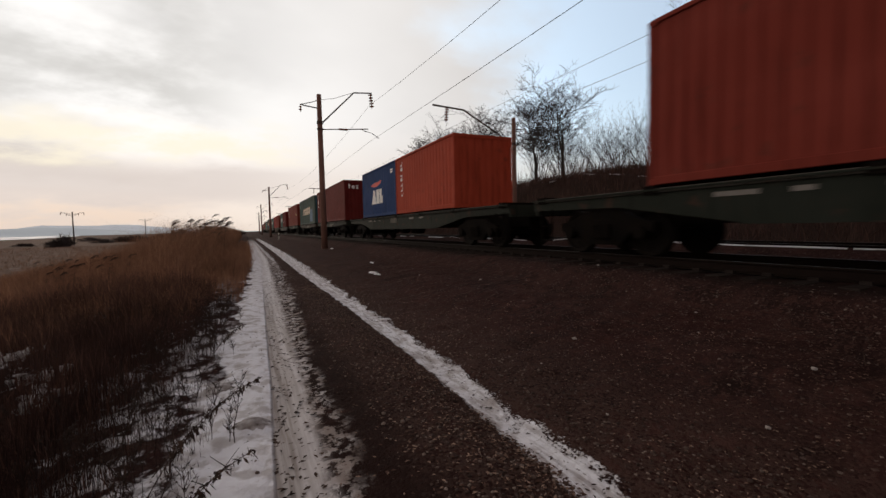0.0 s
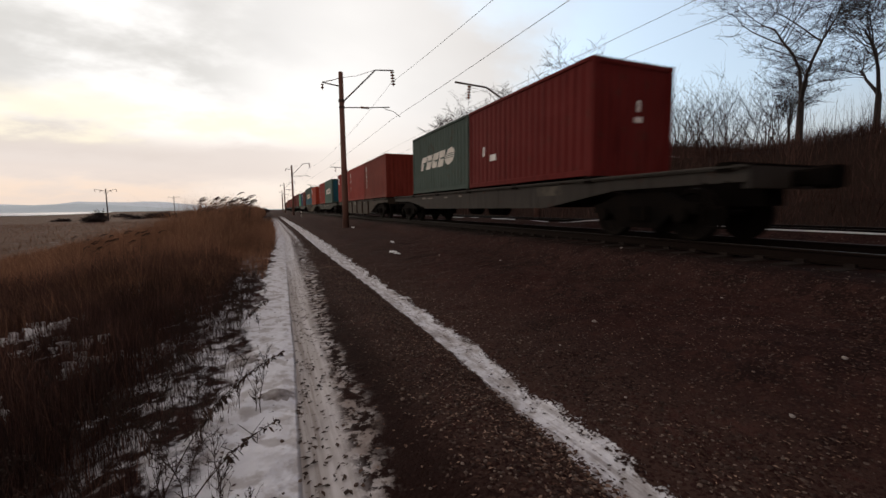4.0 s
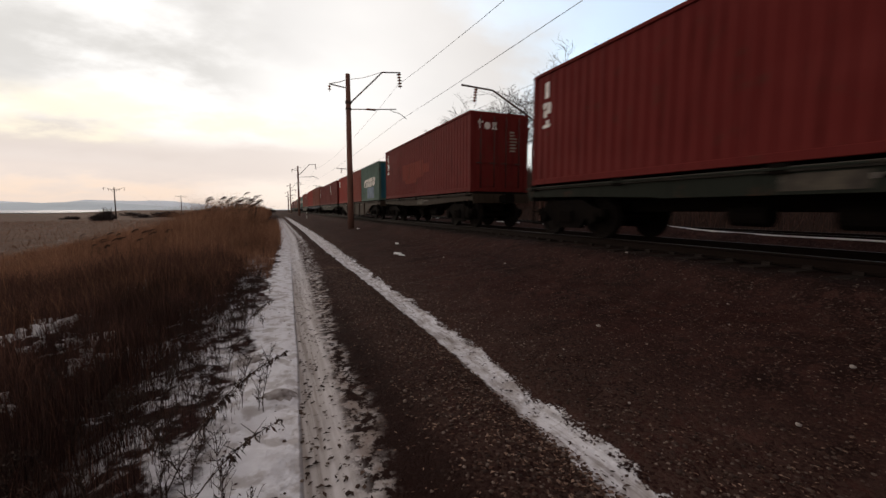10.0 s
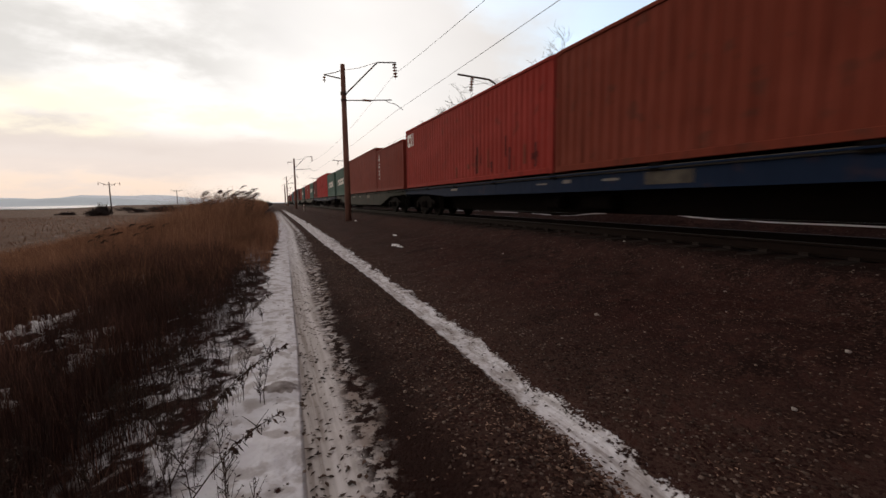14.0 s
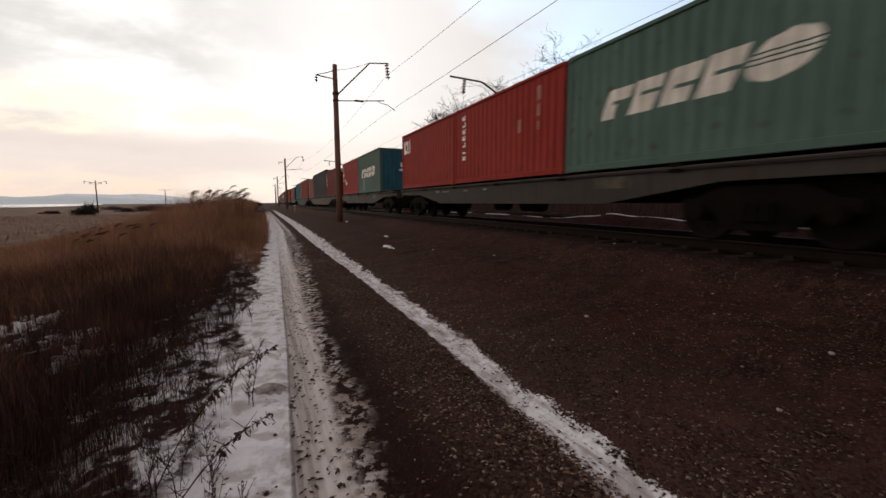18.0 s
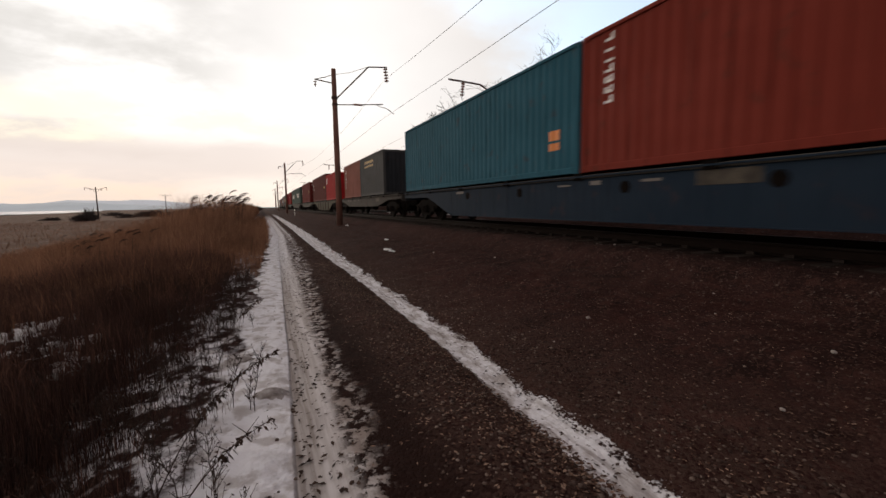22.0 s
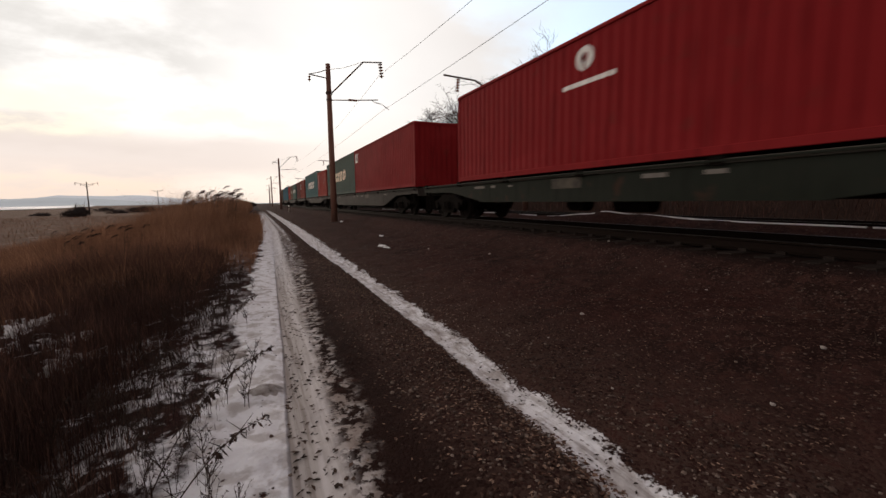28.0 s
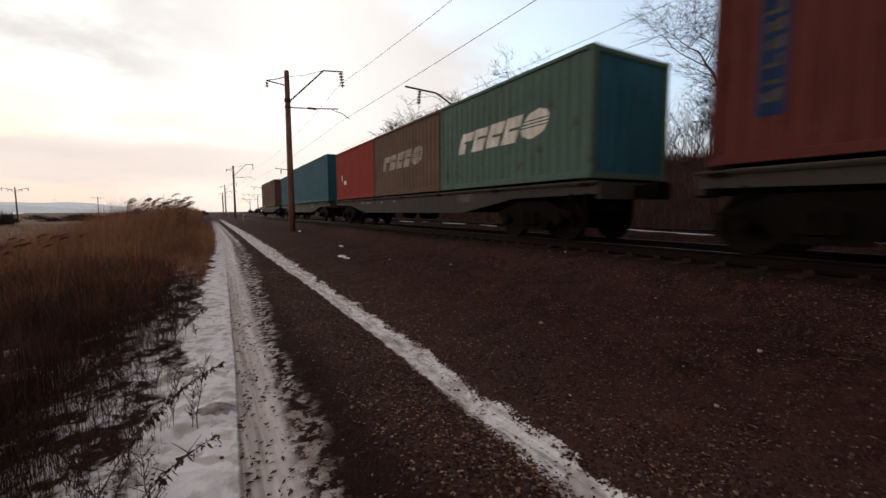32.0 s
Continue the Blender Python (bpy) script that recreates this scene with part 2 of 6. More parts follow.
M_POLE = smat("pole_concrete", (0.24, 0.115, 0.085), 0.9, 0.0, 0.35, 1.2, (0.14, 0.07, 0.055), 0.4, 22, stretch=(2, 2, 0.5))
M_STEEL = smat("bracket_steel", (0.05, 0.034, 0.03), 0.6, 0.3, 0.4, 4.0, (0.07, 0.032, 0.022))
M_GLASS = smat("insulator_porcelain", (0.17, 0.050, 0.026), 0.2, 0.0, 0.3, 8.0)
M_WIRE = smat("wire_copper", (0.06, 0.05, 0.05), 0.5, 0.5, 0.2, 4.0)
M_BARK = smat("bark", (0.055, 0.042, 0.038), 0.95, 0.0, 0.5, 3.0, (0.028, 0.022, 0.02), 0.7, 18, stretch=(3, 3, 0.6))
M_TWIG = smat("twigs", (0.030, 0.020, 0.019), 0.95, 0.0, 0.5, 1.0, (0.045, 0.030, 0.026))
M_PALE = smat("pale_stone", (0.30, 0.255, 0.225), 0.85, 0.0, 0.25, 9.0, (0.3, 0.26, 0.25), 0.4, 30)
M_SNOW = smat("snow", (0.80, 0.79, 0.81), 0.75, 0.0, 0.12, 3.0, (0.66, 0.64, 0.64), 0.5, 14)
M_WHITE = smat("white_lettering", (0.82, 0.78, 0.74), 0.6, 0.0, 0.2, 3.0, (0.64, 0.58, 0.54))
M_CREAM = smat("cream_lettering", (0.68, 0.50, 0.345), 0.6, 0.0, 0.3, 2.0, (0.52, 0.37, 0.25))
M_IVORY = smat("ivory_lettering", (0.68, 0.62, 0.55), 0.6, 0.0, 0.3, 2.0, (0.50, 0.45, 0.39))
M_ROSE = smat("faded_red_lettering", (0.30, 0.12, 0.10), 0.7, 0.0, 0.4, 3.0, (0.22, 0.07, 0.055))
M_FADED = smat("faded_lettering", (0.30, 0.26, 0.22), 0.7, 0.0, 0.4, 3.0, (0.16, 0.13, 0.10))
M_PLATE = smat("beige_plate", (0.085, 0.068, 0.050), 0.8, 0.0, 0.5, 4.0, (0.035, 0.027, 0.021))
M_YELLOW = smat("yellow_lettering", (0.62, 0.40, 0.16), 0.6, 0.0, 0.2, 2.0)
M_ORANGE = smat("orange_label", (0.70, 0.22, 0.05), 0.6, 0.0, 0.2, 3.0)
M_REDLOGO = smat("red_logo", (0.62, 0.04, 0.035), 0.6, 0.0, 0.2, 3.0)
M_BLUEP = smat("blue_patch", (0.06, 0.13, 0.21), 0.6, 0.0, 0.3, 2.0)
PAINTS = {
    "deep_red": paint("paint_deep_red", (0.1, 0.017, 0.015)),
    "rust_red": paint("paint_rust_red", (0.165, 0.036, 0.022), wear=0.5),
    "cherry": paint("paint_cherry_red", (0.215, 0.014, 0.016), wear=0.2),
    "ghost": paint("paint_ghost_red", (0.28, 0.018, 0.018), wear=0.2),
    "charcoal": paint("paint_charcoal", (0.030, 0.032, 0.037), wear=0.15),
    "deck_beige": paint("paint_deck_beige", (0.066, 0.056, 0.037), wear=0.4),
    "deck_navy": paint("paint_deck_navy", (0.016, 0.026, 0.04), wear=0.3),
    "dark_red": paint("paint_dark_red", (0.13, 0.019, 0.017)),
    "brown_red": paint("paint_brown_red", (0.185, 0.032, 0.022)),
    "red": paint("paint_red", (0.255, 0.029, 0.022)),
    "bright_red": paint("paint_bright_red", (0.345, 0.02, 0.021), wear=0.2),
    "orange": paint("paint_orange_red", (0.36, 0.054, 0.028)),
    "green_grey": paint("paint_green_grey", (0.063, 0.087, 0.074), wear=0.45),
    "sea_green": paint("paint_sea_green", (0.080, 0.128, 0.106), wear=0.45),
    "teal": paint("paint_teal", (0.026, 0.098, 0.132)),
    "sea_teal": paint("paint_sea_teal", (0.058, 0.116, 0.118), wear=0.4),
    "lower_blue": paint("paint_lower_blue", (0.030, 0.088, 0.118), wear=0.3),
    "end_blue": paint("paint_end_blue", (0.029, 0.112, 0.150)),
    "green": paint("paint_green", (0.041, 0.260, 0.172), wear=0.12),
    "navy": paint("paint_navy", (0.018, 0.034, 0.08), wear=0.12),
    "blue": paint("paint_blue", (0.019, 0.045, 0.128), wear=0.12),
    "grey": paint("paint_grey", (0.070, 0.070, 0.070), wear=0.2),
    "maroon": paint("paint_maroon", (0.105, 0.030, 0.026), wear=0.4),
    "brown": paint("paint_brown", (0.114, 0.070, 0.050)),
    "dull_red": paint("paint_dull_red", (0.228, 0.078, 0.058)),
    "deck_grey": paint("paint_deck_grey", (0.05, 0.043, 0.038), wear=0.6),
    "deck_green": paint("paint_deck_green", (0.02, 0.022, 0.017), wear=0.5),
    "deck_blue": paint("paint_deck_blue", (0.011, 0.019, 0.040), wear=0.3),
    "deck_edge": paint("paint_deck_edge", (0.0728, 0.0644, 0.0560), wear=0.5),
    "stencil": paint("paint_stencil", (0.192, 0.168, 0.150), wear=0.6),
    "deck_brown": paint("paint_deck_brown", (0.042, 0.031, 0.023), wear=0.5),
}


# ---- mesh helpers ----
class Build:
    """Vertices and faces of one mesh."""

    def __init__(self):
        self.v, self.f = [], []

    def box(self, x0, x1, y0, y1, z0, z1, c=0.0):
        """A box, its four lengthwise (y) edges chamfered by c."""
        if c <= 0:
            ring = [(x0, z0), (x1, z0), (x1, z1), (x0, z1)]
        else:
            ring = [(x0 + c, z0), (x1 - c, z0), (x1, z0 + c), (x1, z1 - c), (x1 - c, z1), (x0 + c, z1), (x0, z1 - c), (x0, z0 + c)]
        return self.prism([(x, y0, z) for x, z in ring], (0, y1 - y0, 0))

    def prism(self, ring, way):
        n, k = len(ring), len(self.v)
        self.v += [tuple(p) for p in ring] + [tuple(a + b for a, b in zip(p, way)) for p in ring]
        self.f += [tuple(range(k, k + n)), tuple(range(k + 2 * n - 1, k + n - 1, -1))]
        self.f += [(k + i, k + n + i, k + n + (i + 1) % n, k + (i + 1) % n) for i in range(n)]
        return self

    def tube(self, points, radii, sides=8, cap=True):
        """A round bar along points."""
        k, m = len(self.v), len(points)
        pts = [Vector(p) for p in points]
        if isinstance(radii, (int, float)):
            radii = [radii] * m
        for i, p in enumerate(pts):
            way = (pts[min(i + 1, m - 1)] - pts[max(i - 1, 0)]).normalized()
            a = way.orthogonal().normalized() if abs(way.z) > 0.95 else way.cross(Vector((0, 0, 1))).normalized()
            b = way.cross(a)
            for j in range(sides):
                t = 2 * math.pi * j / sides
                self.v.append(tuple(p + (a * math.cos(t) + b * math.sin(t)) * radii[i]))
        for i in range(m - 1):
            for j in range(sides):
                q, r = k + i * sides, k + (i + 1) * sides
                self.f.append((q + j, q + (j + 1) % sides, r + (j + 1) % sides, r + j))
        if cap:
            self.f += [tuple(range(k + sides - 1, k - 1, -1)), tuple(range(k + (m - 1) * sides, k + m * sides))]
        return self

    def lathe(self, profile, axis, at, sides=16):
        """Profile of (along, radius) turned about an axis 'x', 'y' or 'z' through at."""
        k, m = len(self.v), len(profile)
        for u, r in profile:
            for j in range(sides):
                t = 2 * math.pi * j / sides
                c, s = r * math.cos(t), r * math.sin(t)
                p = {"x": (u, c, s), "y": (s, u, c), "z": (c, s, u)}[axis]
                self.v.append(tuple(a + b for a, b in zip(p, at)))
        for i in range(m - 1):
            for j in range(sides):
                q, r = k + i * sides, k + (i + 1) * sides
                self.f.append((q + j, q + (j + 1) % sides, r + (j + 1) % sides, r + j))
        self.f += [tuple(range(k + sides - 1, k - 1, -1)), tuple(range(k + (m - 1) * sides, k + m * sides))]
        return self

    def mesh(self, name, material, smooth=False):
        me = bpy.data.meshes.new(name)
        me.from_pydata(self.v, [], self.f)
        bm = bmesh.new()
        bm.from_mesh(me)
        bmesh.ops.recalc_face_normals(bm, faces=bm.faces)
        bm.to_mesh(me)
        bm.free()
        if smooth:
            me.shade_smooth()
        me.materials.append(material)
        return me


MESHES = {}


def cached(key, make):
    if key not in MESHES:
        MESHES[key] = make()
    return MESHES[key]


def part(name, me, parent, at=(0, 0, 0), label="", turn=None):
    """One mesh object under a thing or a part."""
    ob = new(name, me)
    ob.parent = parent
    ob.location = at
    if turn:
        ob.rotation_euler = [radians(a) for a in turn]
    if label:
        ob["label"] = label
    return ob


def thing(name, label, category, group="", kind="", at=(0, 0, 0), me=None):
    ob = new(name, me)
    ob.location = at
    return tagged(ob, label, category, group, kind)


# ---- the plan: x across the track, y along it, z up; the cart road at z = 0 ----
TRACKS = (7.90, 14.0)
RAIL_TOP, SLEEPER_TOP = 0.88, 0.70


def bend(y):
    """How far the line has swung to the side at y."""
    return max(0.0, y - 50.0) ** 2 / 13000.0 if y < 420 else 370.0 ** 2 / 13000.0 + (y - 420.0) * 0.057


def steps(x, table):
    for (a, p), (b, q) in zip(table, table[1:]):
        if x <= b:
            t = min(1.0, max(0.0, (x - a) / (b - a)))
            return p + (q - p) * t * t * (3 - 2 * t)
    return table[-1][1]


PROFILE = ((-60, -0.95), (-14, -0.75), (-5, -0.55), (-1.5, -0.12), (-0.7, 0.0), (2.6, 0.0), (4.9, 0.28), (5.3, 0.34), (6.2, 0.68), (9.6, 0.68), (11.0, 0.50), (12.2, 0.66), (15.9, 0.66), (17.0, 0.32), (20.0, 0.5))


def fractal(x, y, s, seed=0.0):
    return noise.fractal(Vector((x * s, y * s, seed)), 1.0, 2.0, 4)


def crest(y):
    """The low heap of spoil between the two lines."""
    return steps(y, ((-10, 0.86), (3.0, 0.86), (7.7, 0.88), (10.4, 1.0), (11.6, 1.08), (12.4, 0.96), (15.0, 0.80), (19.0, 0.86), (30.0, 0.84), (60.0, 0.66)))


def ground_z(x, y):
    u = x - bend(y)
    z = steps(u, PROFILE)
    if 10.5 < u < 13.2:
        z += (crest(y) - 0.62) * math.exp(-((u - 11.9) / 0.42) ** 2)
    if u > 18.5:
        k = steps(y, ((-60, 1.06), (19, 1.06), (27, 1.27), (70, 1.25), (150, 0.12), (400, 0.05)))
        wave = 1 + 0.14 * noise.noise(Vector((0.0, y * 0.07, 3.3)))
        z += steps(u, ((18.5, 0.0), (21.5, 1.0), (27.0, 4.0), (34.0, 4.6), (90.0, 3.0), (200.0, 1.0))) * k * wave
    if -4 < u < 6 and -20 < y < 130:
        for table, w, d in ((LEFT_RUT, 0.13, 0.035), (RIGHT_RUT, 0.22, 0.05)):
            z -= d * math.exp(-((u - steps(y, table)) / w) ** 2)
        z += 0.045 * math.exp(-((u - 1.20) / 0.35) ** 2)
    if -1.6 < u < 0.3 and y < 15:
        z += 0.035 * fractal(x, y, 2.6, 11.0)
    far = max(0.0, abs(u) - 25) + max(0.0, y - 80)
    amp = 0.035 if -1.2 < u < 17 else 0.10
    z += amp * fractal(x, y, 0.55) + ((0.032 if 2.5 < u < 6.2 else 0.018) * fractal(x, y, 3.1, 7.0) if far < 20 else 0.0)
    return z


# the cart road, as x at y: edges of the snowy left strip, its packed rut, the right rut
LEFT_EDGE = ((-10, -0.62), (2.5, -0.50), (4.8, -0.36), (7.0, -0.26), (11.6, -0.02), (20.0, 0.32), (70.0, 0.60))
LEFT_INNER = ((-10, 0.46), (2.1, 0.52), (3.2, 0.62), (5.0, 0.64), (7.2, 0.80), (9.3, 0.92), (15.0, 1.18), (24.0, 1.36), (70.0, 1.45))
LEFT_RUT = ((-10, 0.13), (2.2, 0.17), (2.8, 0.20), (3.4, 0.22), (4.5, 0.27), (6.1, 0.31), (10.5, 0.44), (16.0, 0.60), (24.0, 0.85), (70.0, 1.0))
RIGHT_RUT = ((-10, 1.74), (1.5, 1.80), (2.4, 1.85), (3.6, 1.91), (5.0, 1.94), (8.0, 1.98), (14.0, 2.02), (31.0, 2.22), (70.0, 2.35))


def spaced(lo, hi, near, step, grow):
    """Coordinates that lie close together about near and spread outwards."""
    out = [near]
    for sign, end in ((1, hi), (-1, lo)):
        x, d = near, step
        while sign * (end - x) > 0:
            x += sign * d
            if abs(x - near) > 6:
                d *= grow
            out.append(x)
    return sorted(out)


def build_ground():
    xs = spaced(-3500, 3500, 1.5, 0.07, 1.035)
    ys = spaced(-500, 4200, 4.0, 0.085, 1.035)
    verts = [(x, y, ground_z(x, y)) for y in ys for x in xs]
    w = len(xs)
    faces = [(j * w + i, j * w + i + 1, (j + 1) * w + i + 1, (j + 1) * w + i) for j in range(len(ys) - 1) for i in range(w - 1)]
    me = bpy.data.meshes.new("ground")
    me.from_pydata(verts, [], faces)
    me.shade_smooth()
    me.materials.append(ground_material())
    thing("ground", "dark gravelly earth with a snowy cart road and dry grass", "ground", kind="structure", me=me)


def ground_material():
    m = bpy.data.materials.new("earth_gravel_snow")
    m.use_nodes = True
    n, l = nodes_of(m.node_tree)
    out, b = n.new("ShaderNodeOutputMaterial"), n.new("ShaderNodeBsdfPrincipled")
    l.new(b.outputs[0], out.inputs[0])
    b.inputs["Roughness"].default_value = 0.95
    b.inputs["Specular IOR Level"].default_value = 0.05
    co = n.new("ShaderNodeTexCoord").outputs["Object"]
    sep = n.new("ShaderNodeSeparateXYZ")
    l.new(co, sep.inputs[0])
    x, y = sep.outputs[0], sep.outputs[1]

    def link(s, v):
        if isinstance(v, tuple):
            s.default_value = (*v, 1)
        elif isinstance(v, (int, float)):
            s.default_value = v
        else:
            l.new(v, s)

    def op(kind, a, c=0.0, d=None):
        k = n.new("ShaderNodeMath")
        k.operation = kind
        link(k.inputs[0], a)
        link(k.inputs[1], c)
        if d is not None:
            link(k.inputs[2], d)
        return k.outputs[0]

    def span(v, a, c, lo=0.0, hi=1.0):
        k = n.new("ShaderNodeMapRange")
        k.interpolation_type = "SMOOTHSTEP"
        link(k.inputs[0], v)
        for i, q in enumerate((a, c, lo, hi)):
            k.inputs[1 + i].default_value = q
        return k.outputs[0]

    def tex(scale, detail=5, rough=0.55, stretch=(1, 1, 1)):
        mp, k = n.new("ShaderNodeMapping"), n.new("ShaderNodeTexNoise")
        mp.inputs["Scale"].default_value = stretch
        l.new(co, mp.inputs[0])
        l.new(mp.outputs[0], k.inputs["Vector"])
        k.inputs["Scale"].default_value, k.inputs["Detail"].default_value, k.inputs["Roughness"].default_value = scale, detail, rough
        return k.outputs["Fac"]

    def mix(f, a, c):
        k = n.new("ShaderNodeMix")
        k.data_type = "RGBA"
        link(k.inputs[0], f)
        link(k.inputs[6], a)
        link(k.inputs[7], c)
        return k.outputs[2]

    stones = n.new("ShaderNodeTexVoronoi")
    stones.inputs["Scale"].default_value = 46
    stones.inputs["Randomness"].default_value = 1.0
    l.new(co, stones.inputs["Vector"])
    tint = n.new("ShaderNodeSeparateColor")
    l.new(stones.outputs["Color"], tint.inputs[0])
    # earth: gravel of the road side and the slope, dry litter on the far side
    dirt = mix(span(tex(1.3, 6), 0.35, 0.68), (0.040, 0.0185, 0.0158), (0.0195, 0.0096, 0.0085))
    dirt = mix(span(tex(0.45, 5), 0.42, 0.62), dirt, (0.036, 0.0142, 0.0120))
    dirt = mix(op("MULTIPLY", span(tex(5.5, 4, 0.6), 0.52, 0.66), 0.55), dirt, (0.070, 0.030, 0.0235))
    dirt = mix(op("MULTIPLY", span(tex(3.7, 5, 0.65), 0.52, 0.66), 0.6), dirt, (0.018, 0.0105, 0.0095))
    dirt = mix(span(tint.outputs[0], 0.62, 1.0), dirt, (0.060, 0.031, 0.0255))
    dirt = mix(span(tint.outputs[1], 0.975, 1.0), dirt, (0.14, 0.105, 0.09))
    road = op("MULTIPLY", span(x, 3.9, 2.3), span(x, 0.75, 1.25))
    dirt = mix(op("MULTIPLY", op("MULTIPLY", span(x, 1.30, 0.85), span(x, 0.2, 0.5)), 0.75), dirt, (0.020, 0.0098, 0.0078))
    dirt = mix(op("MULTIPLY", road, span(tint.outputs[2], 0.15, 0.7)), dirt, (0.068, 0.0395, 0.0320))
    # ballast darker in a band under both lines
    dark_beds = op("MAXIMUM", op("MULTIPLY", span(x, 5.8, 6.5), span(x, 10.1, 9.4)), op("MULTIPLY", span(x, 12.3, 12.8), span(x, 15.8, 15.2)))
    dirt = mix(op("MULTIPLY", op("MULTIPLY", dark_beds, span(y, 70, 45)), 0.75), dirt, (0.013, 0.0075, 0.0064))
    # reddish leaf litter beside the line and in the middle of the road
    litter = op("MULTIPLY", span(tex(0.8, 5), 0.45, 0.7), span(tex(9, 4), 0.4, 0.7))
    dirt = mix(op("MULTIPLY", litter, 0.75), dirt, (0.085, 0.038, 0.031))
    grass = mix(span(tex(0.35, 5), 0.35, 0.65), (0.118, 0.063, 0.041), (0.086, 0.046, 0.031))
    grass = mix(span(tex(5, 4, 0.6), 0.45, 0.75), grass, (0.140, 0.078, 0.053))
    left = span(op("ADD", x, op("MULTIPLY", tex(1.2, 4), 1.2)), 0.0, -0.7)
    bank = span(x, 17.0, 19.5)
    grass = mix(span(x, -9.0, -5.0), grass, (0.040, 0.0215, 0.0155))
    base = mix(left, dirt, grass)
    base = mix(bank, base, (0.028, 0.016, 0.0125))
    # snow in the two wheel tracks
    along = op("DIVIDE", op("ADD", y, 10.0), 80.0)

    def at_y(table):
        curve = n.new("ShaderNodeFloatCurve")
        link(curve.inputs[1], along)
        pts = curve.mapping.curves[0].points
        for i, (yy, xx) in enumerate(table):
            px, py = (yy + 10) / 80.0, (xx + 1.0) / 4.0
            if i == 0 or i == len(table) - 1:
                pts[0 if i == 0 else -1].location = (px, py)
            else:
                pts.new(px, py)
        for p in pts:
            p.handle_type = "VECTOR"
        curve.mapping.update()
        return op("SUBTRACT", op("MULTIPLY", curve.outputs[0], 4.0), 1.0)
    rag = op("MULTIPLY_ADD", tex(5.0, 6, 0.65), 0.36, -0.18)
    rag2 = op("MULTIPLY_ADD", tex(1.1, 3), 0.44, -0.22)
    torn = op("MULTIPLY", op("MULTIPLY_ADD", tex(2.6, 5, 0.7, (1, 0.8, 1)), 0.7, -0.35), span(y, 5.0, 10.0))
    ua = op("ADD", op("ADD", x, rag), torn)
    rut = at_y(LEFT_RUT)
    rag3 = op("MULTIPLY_ADD", tex(3.2, 6, 0.68, (2.2, 0.7, 1)), 0.5, -0.25)
    rw = op("ADD", span(y, 5.0, 22.0, 0.165, 0.31), op("MULTIPLY", rag2, 0.30))
    aside = op("SUBTRACT", op("ADD", x, op("MULTIPLY", rag, 0.25)), at_y(RIGHT_RUT))
    frayed = op("MULTIPLY", op("ADD", op("MULTIPLY", rag3, span(y, 4.0, 10.0, 0.55, 1.1)), op("MULTIPLY_ADD", tex(38, 4, 0.6), 0.2, -0.1)), span(aside, -0.12, 0.12, 0.45, 1.35))
    right = span(op("SUBTRACT", op("ADD", rw, frayed), op("ABSOLUTE", aside)), -0.012, 0.02)
    right = op("MULTIPLY", right, span(y, 110, 60))
    inner = span(op("SUBTRACT", op("ADD", ua, op("MULTIPLY", rag2, 0.5)), at_y(LEFT_INNER)), 0.09, -0.08)
    outer = span(op("SUBTRACT", op("ADD", ua, op("MULTIPLY", rag2, 2.2)), at_y(LEFT_EDGE)), -0.10, 0.02)
    leftrut = op("MULTIPLY", op("MULTIPLY", inner, outer), span(y, 90, 45))
    # thin patches among the grass
    patch = op("MULTIPLY", span(tex(0.9, 6, 0.62, (1, 1.6, 1)), 0.60, 0.66), span(x, 0.2, -0.6))
    patch = op("MULTIPLY", patch, span(x, -14, -6, 0.16, 1.0))
    near = op("MULTIPLY", span(op("ADD", op("MULTIPLY", tex(2.0, 4, 0.6), 0.6), op("MULTIPLY", tex(6.5, 5, 0.65), 0.4)), 0.47, 0.54), op("MULTIPLY", span(op("MULTIPLY_ADD", y, 0.12, x), -1.0, -0.40), span(x, -0.1, -0.5)))
    near = op("MULTIPLY", near, span(y, 17, 9))
    snow = op("MAXIMUM", op("MAXIMUM", right, leftrut), op("MAXIMUM", patch, near))
    # stones and clods that show through
    d = op("SUBTRACT", op("ADD", x, op("MULTIPLY", rag, 0.07)), rut)
    holes = span(tex(14, 4, 0.6), 0.72, 0.66)
    clods = op("MULTIPLY", span(tex(8, 6, 0.7), 0.47, 0.53), span(op("ADD", d, op("MULTIPLY", rag2, 0.3)), 0.16, 0.30))
    snow = op("MULTIPLY", snow, op("MULTIPLY", holes, op("SUBTRACT", 1.0, op("MULTIPLY", clods, span(x, 1.3, 1.1)))))
    # clean snow, the packed band beside the wheel's track, the track itself
    lane = span(x, 1.35, 1.2)
    edge = op("MULTIPLY", op("MULTIPLY", span(d, -0.10, -0.07), lane), span(y, 16, 6, 0.25, 1.0))
    lines = tex(1.6, 5, 0.6, (11, 0.35, 1))
    white = mix(span(tex(6, 5), 0.45, 0.75), (0.82, 0.81, 0.85), (0.66, 0.64, 0.66))
    # random grey patches: shade of dents and some dirt put into the colour
    white = mix(op("MULTIPLY", span(tex(5.5, 4), 0.48, 0.62), 0.62), white, (0.40, 0.355, 0.335))
    packed = mix(span(lines, 0.35, 0.65), (0.64, 0.60, 0.60), (0.47, 0.43, 0.415))
    track = mix(span(lines, 0.40, 0.62), (0.50, 0.46, 0.445), (0.33, 0.29, 0.27))
    white = mix(edge, white, mix(span(d, 0.10, 0.05), packed, track))
    streak = op("MULTIPLY", span(tex(2.0, 6, 0.7, (6, 0.6, 1)), 0.46, 0.62), span(op("ABSOLUTE", op("SUBTRACT", x, at_y(RIGHT_RUT))), 0.30, 0.05))
    white = mix(op("MULTIPLY", streak, 0.6), white, (0.24, 0.195, 0.175))
